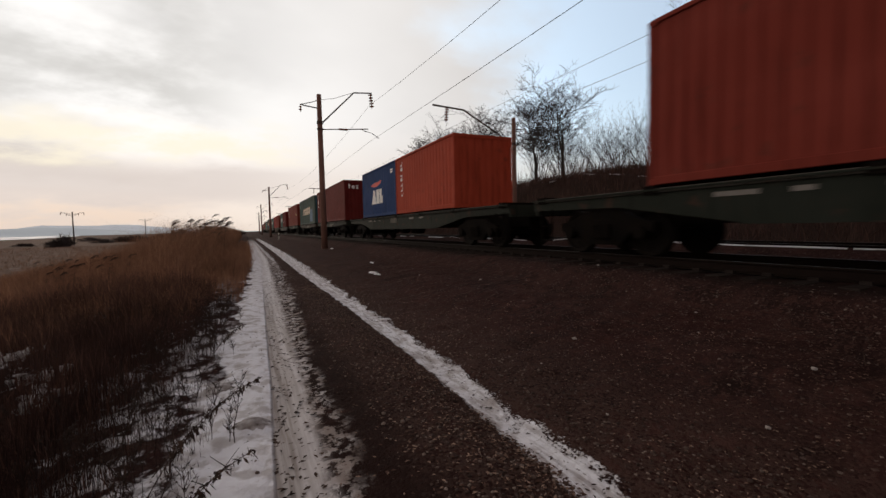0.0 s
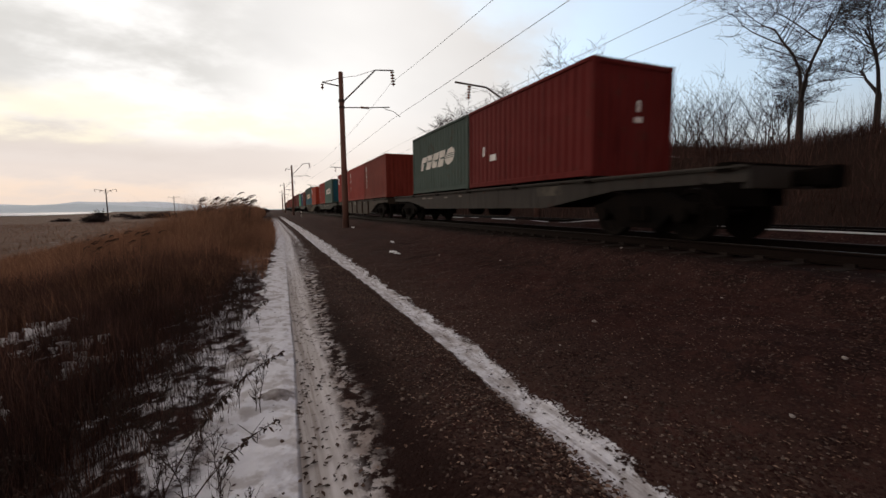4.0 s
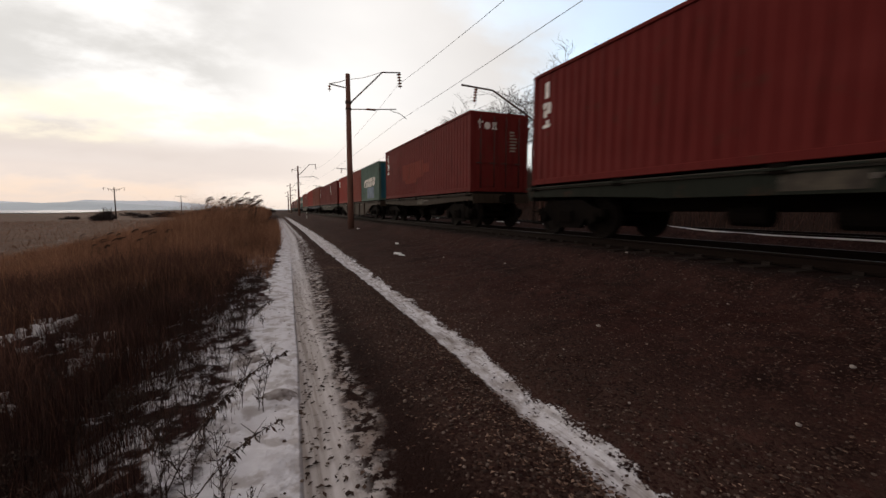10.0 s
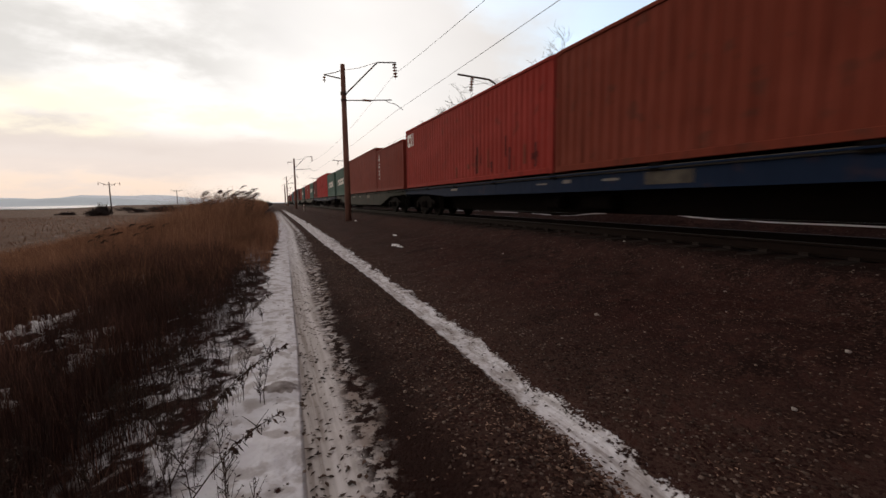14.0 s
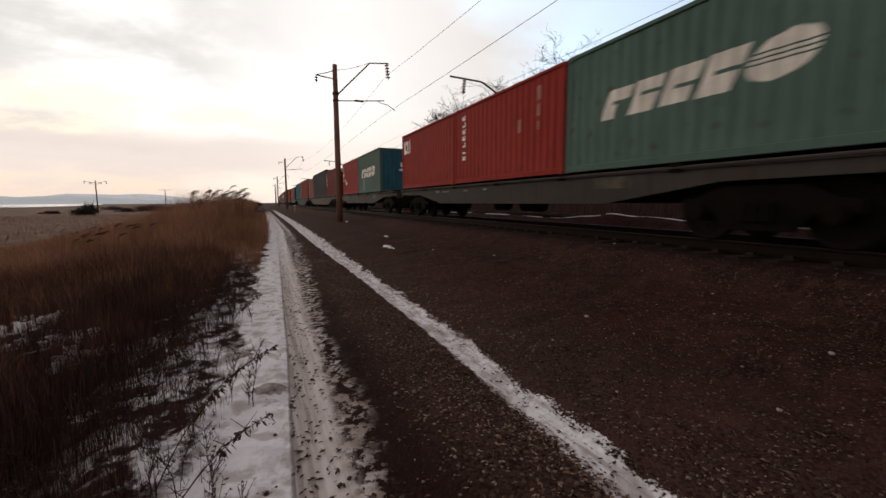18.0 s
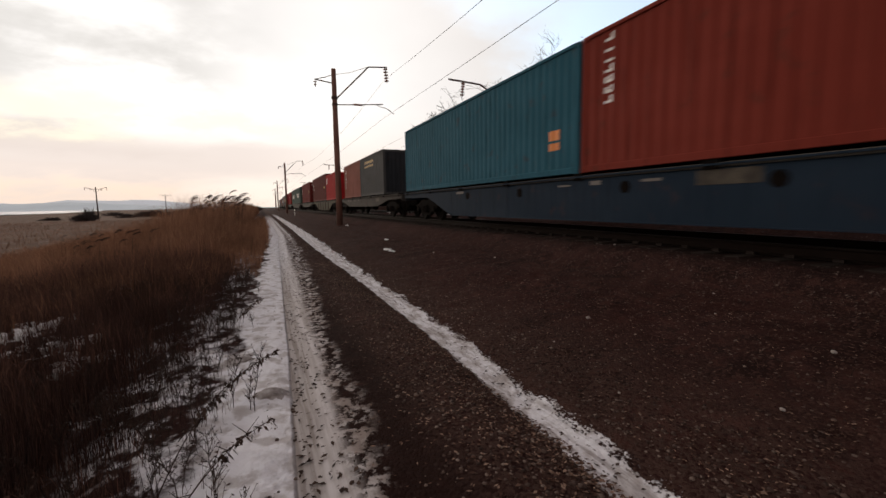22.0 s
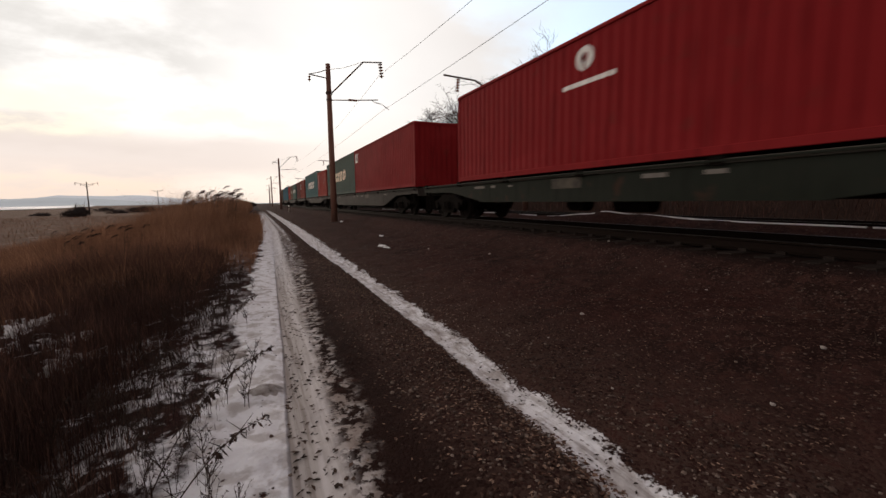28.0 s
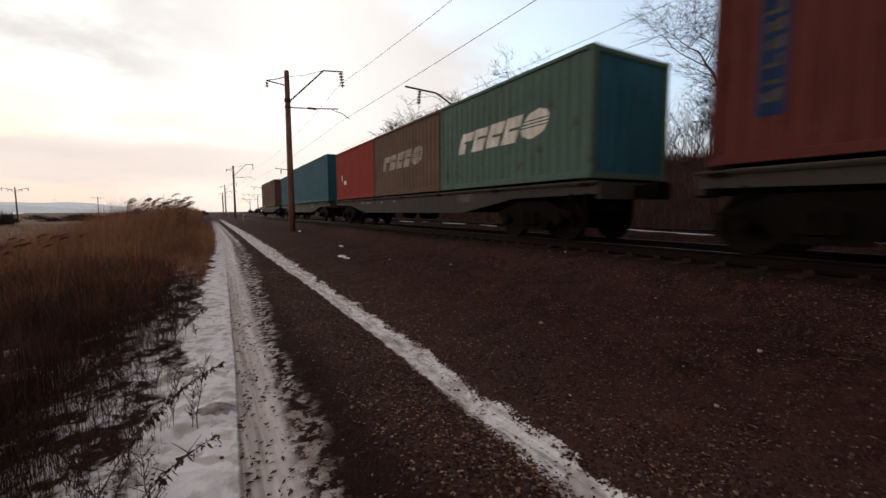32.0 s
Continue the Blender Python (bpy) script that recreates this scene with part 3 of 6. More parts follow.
    muddy = op("MULTIPLY", op("MULTIPLY", span(d, 0.12, 0.30), lane), span(tex(4.5, 6, 0.65), 0.36, 0.60))
    white = mix(op("MULTIPLY", muddy, 0.8), white, (0.25, 0.195, 0.17))
    dung = op("MULTIPLY", span(tex(21, 3, 0.5), 0.63, 0.69), span(d, -0.16, 0.10))
    white = mix(op("MULTIPLY", dung, 0.7), white, (0.10, 0.068, 0.055))
    l.new(mix(snow, base, white), b.inputs["Base Color"])
    bump = n.new("ShaderNodeBump")
    bump.inputs["Strength"].default_value, bump.inputs["Distance"].default_value = 0.9, 0.03
    rough = op("ADD", op("MULTIPLY", stones.outputs["Distance"], -0.45), op("MULTIPLY_ADD", tex(34, 6, 0.65), 0.9, op("MULTIPLY", tex(8, 4), 0.8)))
    rough = op("MULTIPLY", rough, span(op("ABSOLUTE", op("SUBTRACT", x, 3.0)), 15.0, 7.0))
    soft = op("MULTIPLY", op("ADD", op("MULTIPLY", tex(9, 5), 0.9), op("MULTIPLY", tex(4.5, 3), 1.6)), op("SUBTRACT", 1.0, op("MULTIPLY", edge, 0.75)))
    k = n.new("ShaderNodeMix")
    link(k.inputs[0], snow)
    link(k.inputs[2], rough)
    link(k.inputs[3], soft)
    l.new(k.outputs[0], bump.inputs["Height"])
    l.new(bump.outputs[0], b.inputs["Normal"])
    return m


build_ground()


# ---- the two lines of track ----
def rail_mesh(y0, y1, name):
    """A rail from y0 to y1, bent with the line: foot, web and head."""
    b = Build()
    ring = [(-0.075, 0.0), (0.075, 0.0), (0.075, 0.012), (0.012, 0.035), (0.010, 0.135), (0.037, 0.148), (0.037, 0.172), (0.030, 0.18),
            (-0.030, 0.18), (-0.037, 0.172), (-0.037, 0.148), (-0.010, 0.135), (-0.012, 0.035), (-0.075, 0.012)]
    ys = [y0]
    while ys[-1] < y1:
        ys.append(min(y1, ys[-1] + (25 if ys[-1] > 40 else 100)))
    n = len(ring)
    for y in ys:
        b.v += [(x + bend(y), y, z) for x, z in ring]
    for i in range(len(ys) - 1):
        b.f += [(i * n + j, i * n + (j + 1) % n, (i + 1) * n + (j + 1) % n, (i + 1) * n + j) for j in range(n)]
    me = b.mesh(name, M_RAIL)
    me.materials.append(M_RAILTOP)
    for p in me.polygons:
        if p.center.z > 0.174:
            p.material_index = 1
    return me


def sleeper_mesh():
    b = Build()
    for x0, x1, h in ((-1.35, -0.45, 0.0), (0.45, 1.35, 0.0), (-0.45, 0.45, -0.05)):
        b.prism([(x0, -0.14, -0.14), (x0, 0.14, -0.14), (x0, 0.10, h), (x0, -0.10, h)], (x1 - x0, 0, 0))
    for x in (-0.76, 0.76):
        for s in (-0.115, 0.115):
            b.box(x + s - 0.03, x + s + 0.03, -0.06, 0.06, 0.001, 0.045)
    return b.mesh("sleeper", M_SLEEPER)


def build_tracks():
    one = sleeper_mesh()
    for cx in TRACKS:
        line = thing("railway_track", "rusty steel rails on concrete sleepers in dark ballast", "railway track", "railway tracks", "structure")
        for s in (-0.76, 0.76):
            part("rail", cached("rail", lambda: rail_mesh(-120, 900, "rail")), line, (cx + s, 0, SLEEPER_TOP))
        near = 110 if cx < 10 else 70
        y = -8.0
        for i in range(near):
            part("sleeper", one, line, (cx + bend(y), y, SLEEPER_TOP - 0.004 * (i % 3)), turn=(0, 0, 0.6 * math.sin(i * 2.3)))
            y += 0.545
        rest = Build()
        while y < 220:
            rest.prism([(cx + bend(y) - 1.35, y - 0.12, 0.56), (cx + bend(y) - 1.35, y + 0.12, 0.56), (cx + bend(y) - 1.35, y + 0.1, SLEEPER_TOP - 0.01), (cx + bend(y) - 1.35, y - 0.1, SLEEPER_TOP - 0.01)], (2.7, 0, 0))
            y += 0.545
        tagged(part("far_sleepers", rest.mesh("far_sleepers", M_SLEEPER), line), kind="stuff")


build_tracks()


# ---- overhead line: poles, brackets, wires ----
def insulator_mesh(count, r, step):
    b = Build()
    prof = [(0.02, 0.012)]
    for i in range(count):
        z = -i * step
        prof += [(z, 0.03), (z - step * 0.25, r), (z - step * 0.45, r * 0.95), (z - step * 0.55, 0.03)]
    prof.append((-count * step - 0.03, 0.012))
    return b.lathe(prof, "z", (0, 0, 0), 10).mesh("insulator", M_GLASS, True)


def catenary_pole(x, y, side, height=10.0, reach=1.0, lower=0.0, label="tall brown concrete pole carrying a steel bracket for railway wires"):
    """A concrete pole; its bracket reaches over the line on the given side (1 towards +x)."""
    z0 = ground_z(x, y)
    pole = thing("catenary_pole", label, "pole", "poles of the overhead line", at=(x, y, z0 - 0.25))
    h = height + 0.25
    part("shaft", cached(("shaft", h), lambda: Build().lathe([(0, 0.21), (h * 0.5, 0.18), (h - 0.05, 0.145), (h, 0.13)], "z", (0, 0, 0), 18).mesh("shaft", M_POLE, True)), pole)
    s, t, d = side, h - 0.35, lower
    e = reach
    for name, pts, r in (("upper_bracket", [(0.15 * s, 0, t - 1.45 - d), (2.28 * s * e, 0, t + 0.72 - d), (3.55 * s * e, 0, t + 0.84 - d)], 0.045 * e ** 0.6),
                         ("tie_rod", [(0.12 * s, 0, t + 0.02 - d), (1.0 * s * e, 0, t + 0.22 - d), (2.28 * s * e, 0, t + 0.73 - d)], 0.014),
                         ("lower_bracket", [(0.15 * s, 0, t - 1.86 - d), (1.5 * s * e, 0, t - 1.76 - d), (3.2 * s * e, 0, t - 1.60 - d)], 0.034),
                         ("registration_arm", [(2.75 * s * e, 0, t - 1.66 - d), (3.0 * s * e, 0, t - 1.78 - d), (3.45 * s * e, 0, t - 1.86 - d), (3.95 * s * e, 0, t - 2.18 - d)], 0.022),
                         ("rear_crossarm", [(0.0, 0, t - 0.55), (-1.20 * s, 0, t - 0.40)], 0.04),
                         ("rear_stay", [(0, 0, t + 0.02), (-0.5 * s, 0, t - 0.20), (-1.20 * s, 0, t - 0.40)], 0.025)):
        part(name, cached((name, h, s, d, e), lambda: Build().tube(pts, r, 8).mesh(name, M_STEEL, True)), pole)
    part("rod_insulator", cached(("rod", h, s, d), lambda: Build().lathe([(1.2, 0.035), (1.25, 0.07), (1.5, 0.06), (1.75, 0.07), (1.8, 0.035)], "x", (0, 0, 0), 10).mesh("rod_insulator", M_GLASS, True)), pole,
         (0 if s > 0 else -3.0, 0, t - 1.765 - d))
    part("insulator_string", cached("string", lambda: insulator_mesh(5, 0.155, 0.19)), pole, (3.42 * s * (e if e == 1 else 0.87 * e), 0, t + (0.76 if e == 1 else 0.70) - d), turn=(0, -6 * s, 0))
    part("wire_insulator", cached("pin", lambda: insulator_mesh(2, 0.10, 0.17)), pole, (-1.17 * s, 0, t - 0.50))
    part("bracket_clamp", cached("clamp", lambda: Build().lathe([(-0.09, 0.19), (-0.08, 0.205), (0.08, 0.205), (0.09, 0.19)], "z", (0, 0, 0), 16).mesh("bracket_clamp", M_STEEL)), pole, (0, 0, t - 1.45 - d))
    part("pole_band", cached("band", lambda: Build().lathe([(-0.05, 0.185), (-0.04, 0.195), (0.04, 0.195), (0.05, 0.185)], "z", (0, 0, 0), 16).mesh("pole_band", M_STEEL)), pole, (0, 0, t - 1.86 - d))
    return pole


POLE_Y = (-33.0, 28.0, 89.5, 150.0, 211.0, 272.0, 333.0)
for yy in POLE_Y:
    catenary_pole(4.78 + bend(yy), yy, 1)
for yy in (-36.0, 27.0, 90.0, 152.0, 213.0, 274.0):
    catenary_pole(19.3 + bend(yy), yy, -1, 9.2 if yy < 150 else 9.0, 1.94, 0.20, label="brown concrete pole with a long steel bracket beyond the second line")


def wire(name, x, zs, label, r=0.009, sag=0.8):
    """A wire hung from pole to pole."""
    b = Build()
    pts = []
    for (y0, y1) in zip(POLE_Y, POLE_Y[1:]):
        for i in range(10):
            t = i / 10
            y = y0 + (y1 - y0) * t
            pts.append((x + bend(y), y, zs - sag * 4 * t * (1 - t)))
    pts.append((x + bend(POLE_Y[-1]), POLE_Y[-1], zs))
    b.tube(pts, r, 6)
    thing(name, label, "wire", "overhead wires", me=b.mesh(name, M_WIRE, True))


wire("messenger_wire", 8.15, 9.95, "thin dark messenger wire sagging between poles", 0.0095, 1.05)
wire("contact_wire", 8.15, 7.55, "thin dark contact wire above the near line", 0.0095, 0.28)
wire("messenger_wire", 14.0, 8.80, "thin dark messenger wire above the far line", 0.0085, 0.30)
wire("contact_wire", 14.0, 7.72, "thin dark contact wire above the far line", 0.0085, 0.15)


# ---- the train ----
L20, L40, WIDE, TALL = 6.06, 12.19, 2.44, 2.60
DECK = 2.20           # height of the wagons' load surface
NEAR = -WIDE / 2      # the side towards the road
RIB = 0.278


def corrugation(y0, y1):
    """Breakpoints (along, depth) of a ribbed wall between y0 and y1; depth 0 is the outer face."""
    count = max(1, round((y1 - y0) / RIB))
    p = (y1 - y0) / count
    out = []
    for i in range(count):
        a = y0 + i * p
        out += [(a, 0.0), (a + p * 0.26, 0.0), (a + p * 0.50, 0.017), (a + p * 0.76, 0.017)]
    out.append((y1, 0.0))
    return out


def ribbed(along, z0, z1, axis, sign, thick=0.004):
    """A ribbed sheet. axis 'y': a side wall, its outer face towards sign * x; axis 'x': an end wall, towards sign * y."""
    b = Build()
    for u, d in along:
        for z in (z0, z1):
            b.v.append((-sign * d, u, z) if axis == "y" else (u, -sign * d, z))
    b.f = [(2 * i, 2 * i + 2, 2 * i + 3, 2 * i + 1) for i in range(len(along) - 1)]
    k = len(b.v)
    b.v += [((x - sign * 0.03, y, z) if axis == "y" else (x, y - sign * 0.03, z)) for x, y, z in b.v]
    b.f += [(k + 2 * i, k + 2 * i + 1, k + 2 * i + 3, k + 2 * i + 2) for i in range(len(along) - 1)]
    n = len(along) - 1
    b.f += [(0, 1, k + 1, k), (2 * n, k + 2 * n, k + 2 * n + 1, 2 * n + 1)]
    return b


def depth_at(along, u):
    for (a, p), (c, q) in zip(along, along[1:]):
        if a <= u <= c:
            return p + (q - p) * (u - a) / (c - a) if c > a else p
    return 0.0


def clip(poly, lo, hi):
    for keep, edge in ((1, lo), (-1, hi)):
        out = []
        for p, q in zip(poly, poly[1:] + poly[:1]):
            a, c = keep * (p[0] - edge), keep * (q[0] - edge)
            if a >= 0:
                out.append(p)
            if (a < 0) != (c < 0):
                t = a / (a - c)
                out.append((edge, p[1] + (q[1] - p[1]) * t))
        poly = out
        if len(poly) < 3:
            return []
    return poly


def painted(polys, along, axis, sign, name, material):
    """Flat painted shapes (u, z) laid 4 mm over a ribbed wall, following its ribs."""
    b = Build()
    for poly in polys:
        lo, hi = min(p[0] for p in poly), max(p[0] for p in poly)
        cuts = [lo] + [u for u, _ in along if lo < u < hi] + [hi]
        for a, c in zip(cuts, cuts[1:]):
            piece = clip(list(poly), a, c)
            if len(piece) < 3:
                continue
            k = len(b.v)
            for u, z in piece:
                d = depth_at(along, u) - (0.002 if name == "dark_panel" else 0.004)
                b.v.append((-sign * d, u, z) if axis == "y" else (u, -sign * d, z))
            b.f.append(tuple(range(k, k + len(piece))))
    return b.mesh(name, material)


def slant(u0, u1, z0, z1, lean=0.0):
    """A block from u0 to u1 whose top leans by lean."""
    return [(u0, z0), (u1, z0), (u1 + lean, z1), (u0 + lean, z1)]


def wave_logo(u0, u1, z0, z1):
    """A leaning row of plain blocks from u0 to u1, each with slits, and an oval; one list of shapes for each."""
    s = 1 if u1 > u0 else -1
    h = z1 - z0
    w = abs(u1 - u0) / 6.0

    def at(a, b):
        return (u0 + s * (a + 0.42 * h * b), z0 + h * b)

    def quad(a0, a1, b0, b1):
        return [at(a0, b0), at(a1, b0), at(a1, b1), at(a0, b1)]
    groups = []
    for i, (slits, low, cut) in enumerate(((0.46, 0.0, 0.55), (0.52, 0.0, 0.95), (0.44, 0.02, 0.9), (0.50, 0.0, 0.95))):
        a, top = i * w * 1.16, 0.86 + 0.03 * i
        groups.append([quad(a, a + w * cut, low, slits - 0.05), quad(a, a + w * 0.3, slits - 0.05, slits + 0.05), quad(a, a + w, slits + 0.05, top)])
    c, r = 4.64 * w + w * 0.72, w * 0.74
    oval = []
    for k in range(9):
        b0, b1 = k / 9, (k + (0.62 if k in (3, 4, 5) else 1.0)) / 9
        wide = [r * math.sqrt(max(0.0, 1 - (2 * b - 1) ** 2)) for b in (b0, b1)]
        oval.append([at(c - wide[0], b0), at(c + wide[0], b0), at(c + wide[1], b1), at(c - wide[1], b1)])
    return groups + [oval]


def ring_shape(u, z, r, k=14):
    return [(u + r * math.cos(2 * math.pi * i / k), z + r * math.sin(2 * math.pi * i / k)) for i in range(k)]


def column(u, z0, z1, w, count, seed):
    """An upright row of small bars, as unreadable lettering."""
    r = random.Random(seed)
    h = (z1 - z0) / count
    polys = []
    for i in range(count):
        a = z0 + i * h
        k = r.choice((0, 1, 2))
        polys.append(slant(u - w / 2, u + w / 2, a + h * 0.10, a + h * 0.36))
        if k:
            polys.append(slant(u - w / 2, u - w / 2 + w * 0.4, a + h * 0.36, a + h * 0.82))
        if k == 2:
            polys.append(slant(u + w * 0.1, u + w / 2, a + h * 0.36, a + h * 0.7))
    return polys


def rows_of_bars(u0, u1, z0, z1, count, seed):
    r = random.Random(seed)
    h = (z1 - z0) / count
    return [slant(u0, u0 + (u1 - u0) * r.uniform(0.55, 1.0), z0 + i * h, z0 + i * h + h * 0.55) for i in range(count)]


def marks_for(style, L, H):
    """Painted shapes of the near side, as lists of (material, name, polygons); u runs from the front end at 0 to the rear at L."""
    out = []
    code = rows_of_bars(0.40, 0.95, H - 0.52, H - 0.28, 2, L)
    if "wave" in style:
        mat = M_FADED if "pale" in style else M_CREAM if "cream" in style else M_IVORY
        if L > 8:
            out += [(mat, "logo_block", g) for g in wave_logo(9.0, 3.5, 1.08, 1.90)]
        else:
            out += [(mat, "logo_block", g) for g in wave_logo(5.0, 1.42, 1.02, 1.68)]
    if "patch" in style:
        out.append((M_BLUEP, "blue_patch", [slant(1.62, 3.5, 0.25, 1.58) if "low" not in style else slant(1.6, 3.9, 0.18, 0.98)]))
    if "lower" in style:
        out.append((PAINTS["lower_blue"], "blue_patch", [slant(0.12, L - 0.12, 0.16, 1.12)]))
    if "square" in style:
        out.append((M_BLUEP, "blue_patch", [slant(4.03, 4.55, 0.18, 0.98)]))
    if "tex" in style:
        u, q = (L - 0.30, 0.10) if L < 8 else (L - 0.58, 0.44)
        out.append((M_WHITE, "lettering", [slant(u - 0.09, u + 0.09, q + 1.78, q + 2.18), slant(u - 0.16, u - 0.03, q + 1.38, q + 1.66), slant(u - 0.02, u + 0.14, q + 1.30, q + 1.48), slant(u + 0.03, u + 0.16, q + 1.52, q + 1.68),
                                             slant(u - 0.14, u + 0.16, q + 1.03, q + 1.12), slant(u - 0.1, u + 0.02, q + 1.12, q + 1.22)]))
    if "panel" in style:
        out.append((PAINTS["navy"], "dark_panel", [slant(L - 0.92, L - 0.58, 0.62, 2.50)]))
    if "vertical" in style:
        out.append((M_PLATE if "panel" in style else M_WHITE, "lettering", column(L - 0.75, 0.78 if L < 8 else 1.36, 2.38 if L < 8 else 2.80, 0.22, 7, round(L * 7 + len(style)))))
    if "cai" in style:
        u, z = L - 0.28, (1.68 if L < 8 else 2.05)
        out.append((M_WHITE, "lettering", [slant(u - 0.20, u, z, z + 0.60, 0.06), slant(u - 0.40, u - 0.2, z + 0.42, z + 0.60), slant(u - 0.64, u - 0.46, z, z + 0.60, 0.05), slant(u - 0.88, u - 0.74, z, z + 0.62),
                                              slant(u - 0.40, u - 0.2, z, z + 0.16)]))
    if "eagle" in style:
        out.append((M_WHITE, "lettering", [[(4.10, 0.70), (3.34, 0.70), (3.46, 1.46), (3.80, 1.46)], slant(3.24, 2.72, 0.70, 1.46, -0.05), slant(2.62, 2.10, 0.70, 1.08, -0.03), slant(2.64, 2.30, 1.08, 1.46, -0.03)]))
        out.append((M_REDLOGO, "red_logo", [[(4.3, 1.74), (3.5, 1.62), (3.1, 1.64), (2.5, 1.74), (2.25, 1.92), (2.9, 1.84), (3.4, 1.86), (3.9, 1.82)]]))
    if "dot" in style:
        out.append((M_ORANGE, "round_logo", [ring_shape(5.62, 2.15, 0.19)]))
        out.append((M_WHITE, "lettering", [slant(5.25, 5.98, 1.84, 1.90), slant(1.5, 1.1, 2.0, 2.18), slant(1.38, 1.2, 1.55, 1.68), slant(3.5, 3.3, 0.34, 0.46)]))
        out.append((M_ORANGE, "label_plate", [slant(0.96, 1.12, 1.50, 1.68)]))
    if "strip" in style:
        out.append((M_WHITE, "white_strip", [slant(5.28, 5.70, 0.55, 2.35)]))
        out.append((PAINTS["green"], "strip_lettering", [p for p in column(5.49, 0.62, 2.28, 0.24, 9, 5)]))
    if "globe" in style:
        out.append((M_WHITE, "round_logo", [ring_shape(6.08, 2.38, 0.26, 18)]))
        out.append((PAINTS["bright_red"], "logo_centre", [ring_shape(6.08, 2.40, 0.11, 14), slant(6.12, 6.04, 2.14, 2.38)]))
        out.append((M_WHITE, "lettering", [slant(6.76, 5.19, 1.82, 1.92)]))
        out.append((M_ORANGE, "label_plate", [slant(1.15, 0.75, 0.60, 1.0)]))
    if "faint" in style:
        out.append((PAINTS["ghost"], "faded_mark", [slant(L * 0.66, L * 0.35, 1.25, 1.75)]))
    if "plate" in style:
        out.append((M_ORANGE, "label_plate", [slant(1.08, 0.66, 0.86, 1.10), slant(1.08, 0.66, 0.62, 0.80)]))
    if "stain" in style:
        r = random.Random(9)
        for i in range(16):
            u, z = r.uniform(0.6, 6.6), r.uniform(0.18, 0.75)
            out.append((PAINTS["deep_red" if i % 3 else "rust_red"], "rust_stain", [slant(u, u + r.uniform(0.04, 0.22), z, z + r.uniform(0.12, 0.7))]))
    if "repaint" in style:
        out.append((PAINTS["brown_red"], "brighter_repaint", [slant(5.1, 8.6, 0.92, 1.72), slant(6.2, 8.1, 0.70, 0.92), slant(4.4, 5.1, 1.1, 1.5)]))
    if "yellow" in style:
        out.append((M_YELLOW, "label_plate", [slant(1.75, 1.35, 1.35, 1.62)]))
    if "seaco" in style:
        out.append((M_YELLOW, "lettering", [p for i in range(5) for p in ([(4.55 - 0.50 * i + 0.21 * math.cos(a), 2.10 + 0.21 * math.sin(a)) for a in np.linspace(0.35, 3.3, 8)], [(4.55 - 0.50 * i + 0.21 * math.cos(a), 2.05 + 0.19 * math.sin(a)) for a in np.linspace(3.5, 6.1, 8)])]))
    if "bars" in style:
        out.append((M_WHITE, "lettering", [slant(L * 0.84, L * 0.82, 1.0, 1.3), slant(L * 0.76, L * 0.70, 0.8, 1.0)]))
    if "front" in style:
        out.append((M_ROSE, "lettering", [slant(1.98, 1.80, 1.25, 1.60), slant(1.10, 0.92, 1.95, 2.30), slant(1.10, 0.95, 1.55, 1.85), slant(1.08, 0.98, 1.20, 1.42)]))
    if "code" in style:
        out += [(M_WHITE, "code_line", [row]) for row in code]
    return out


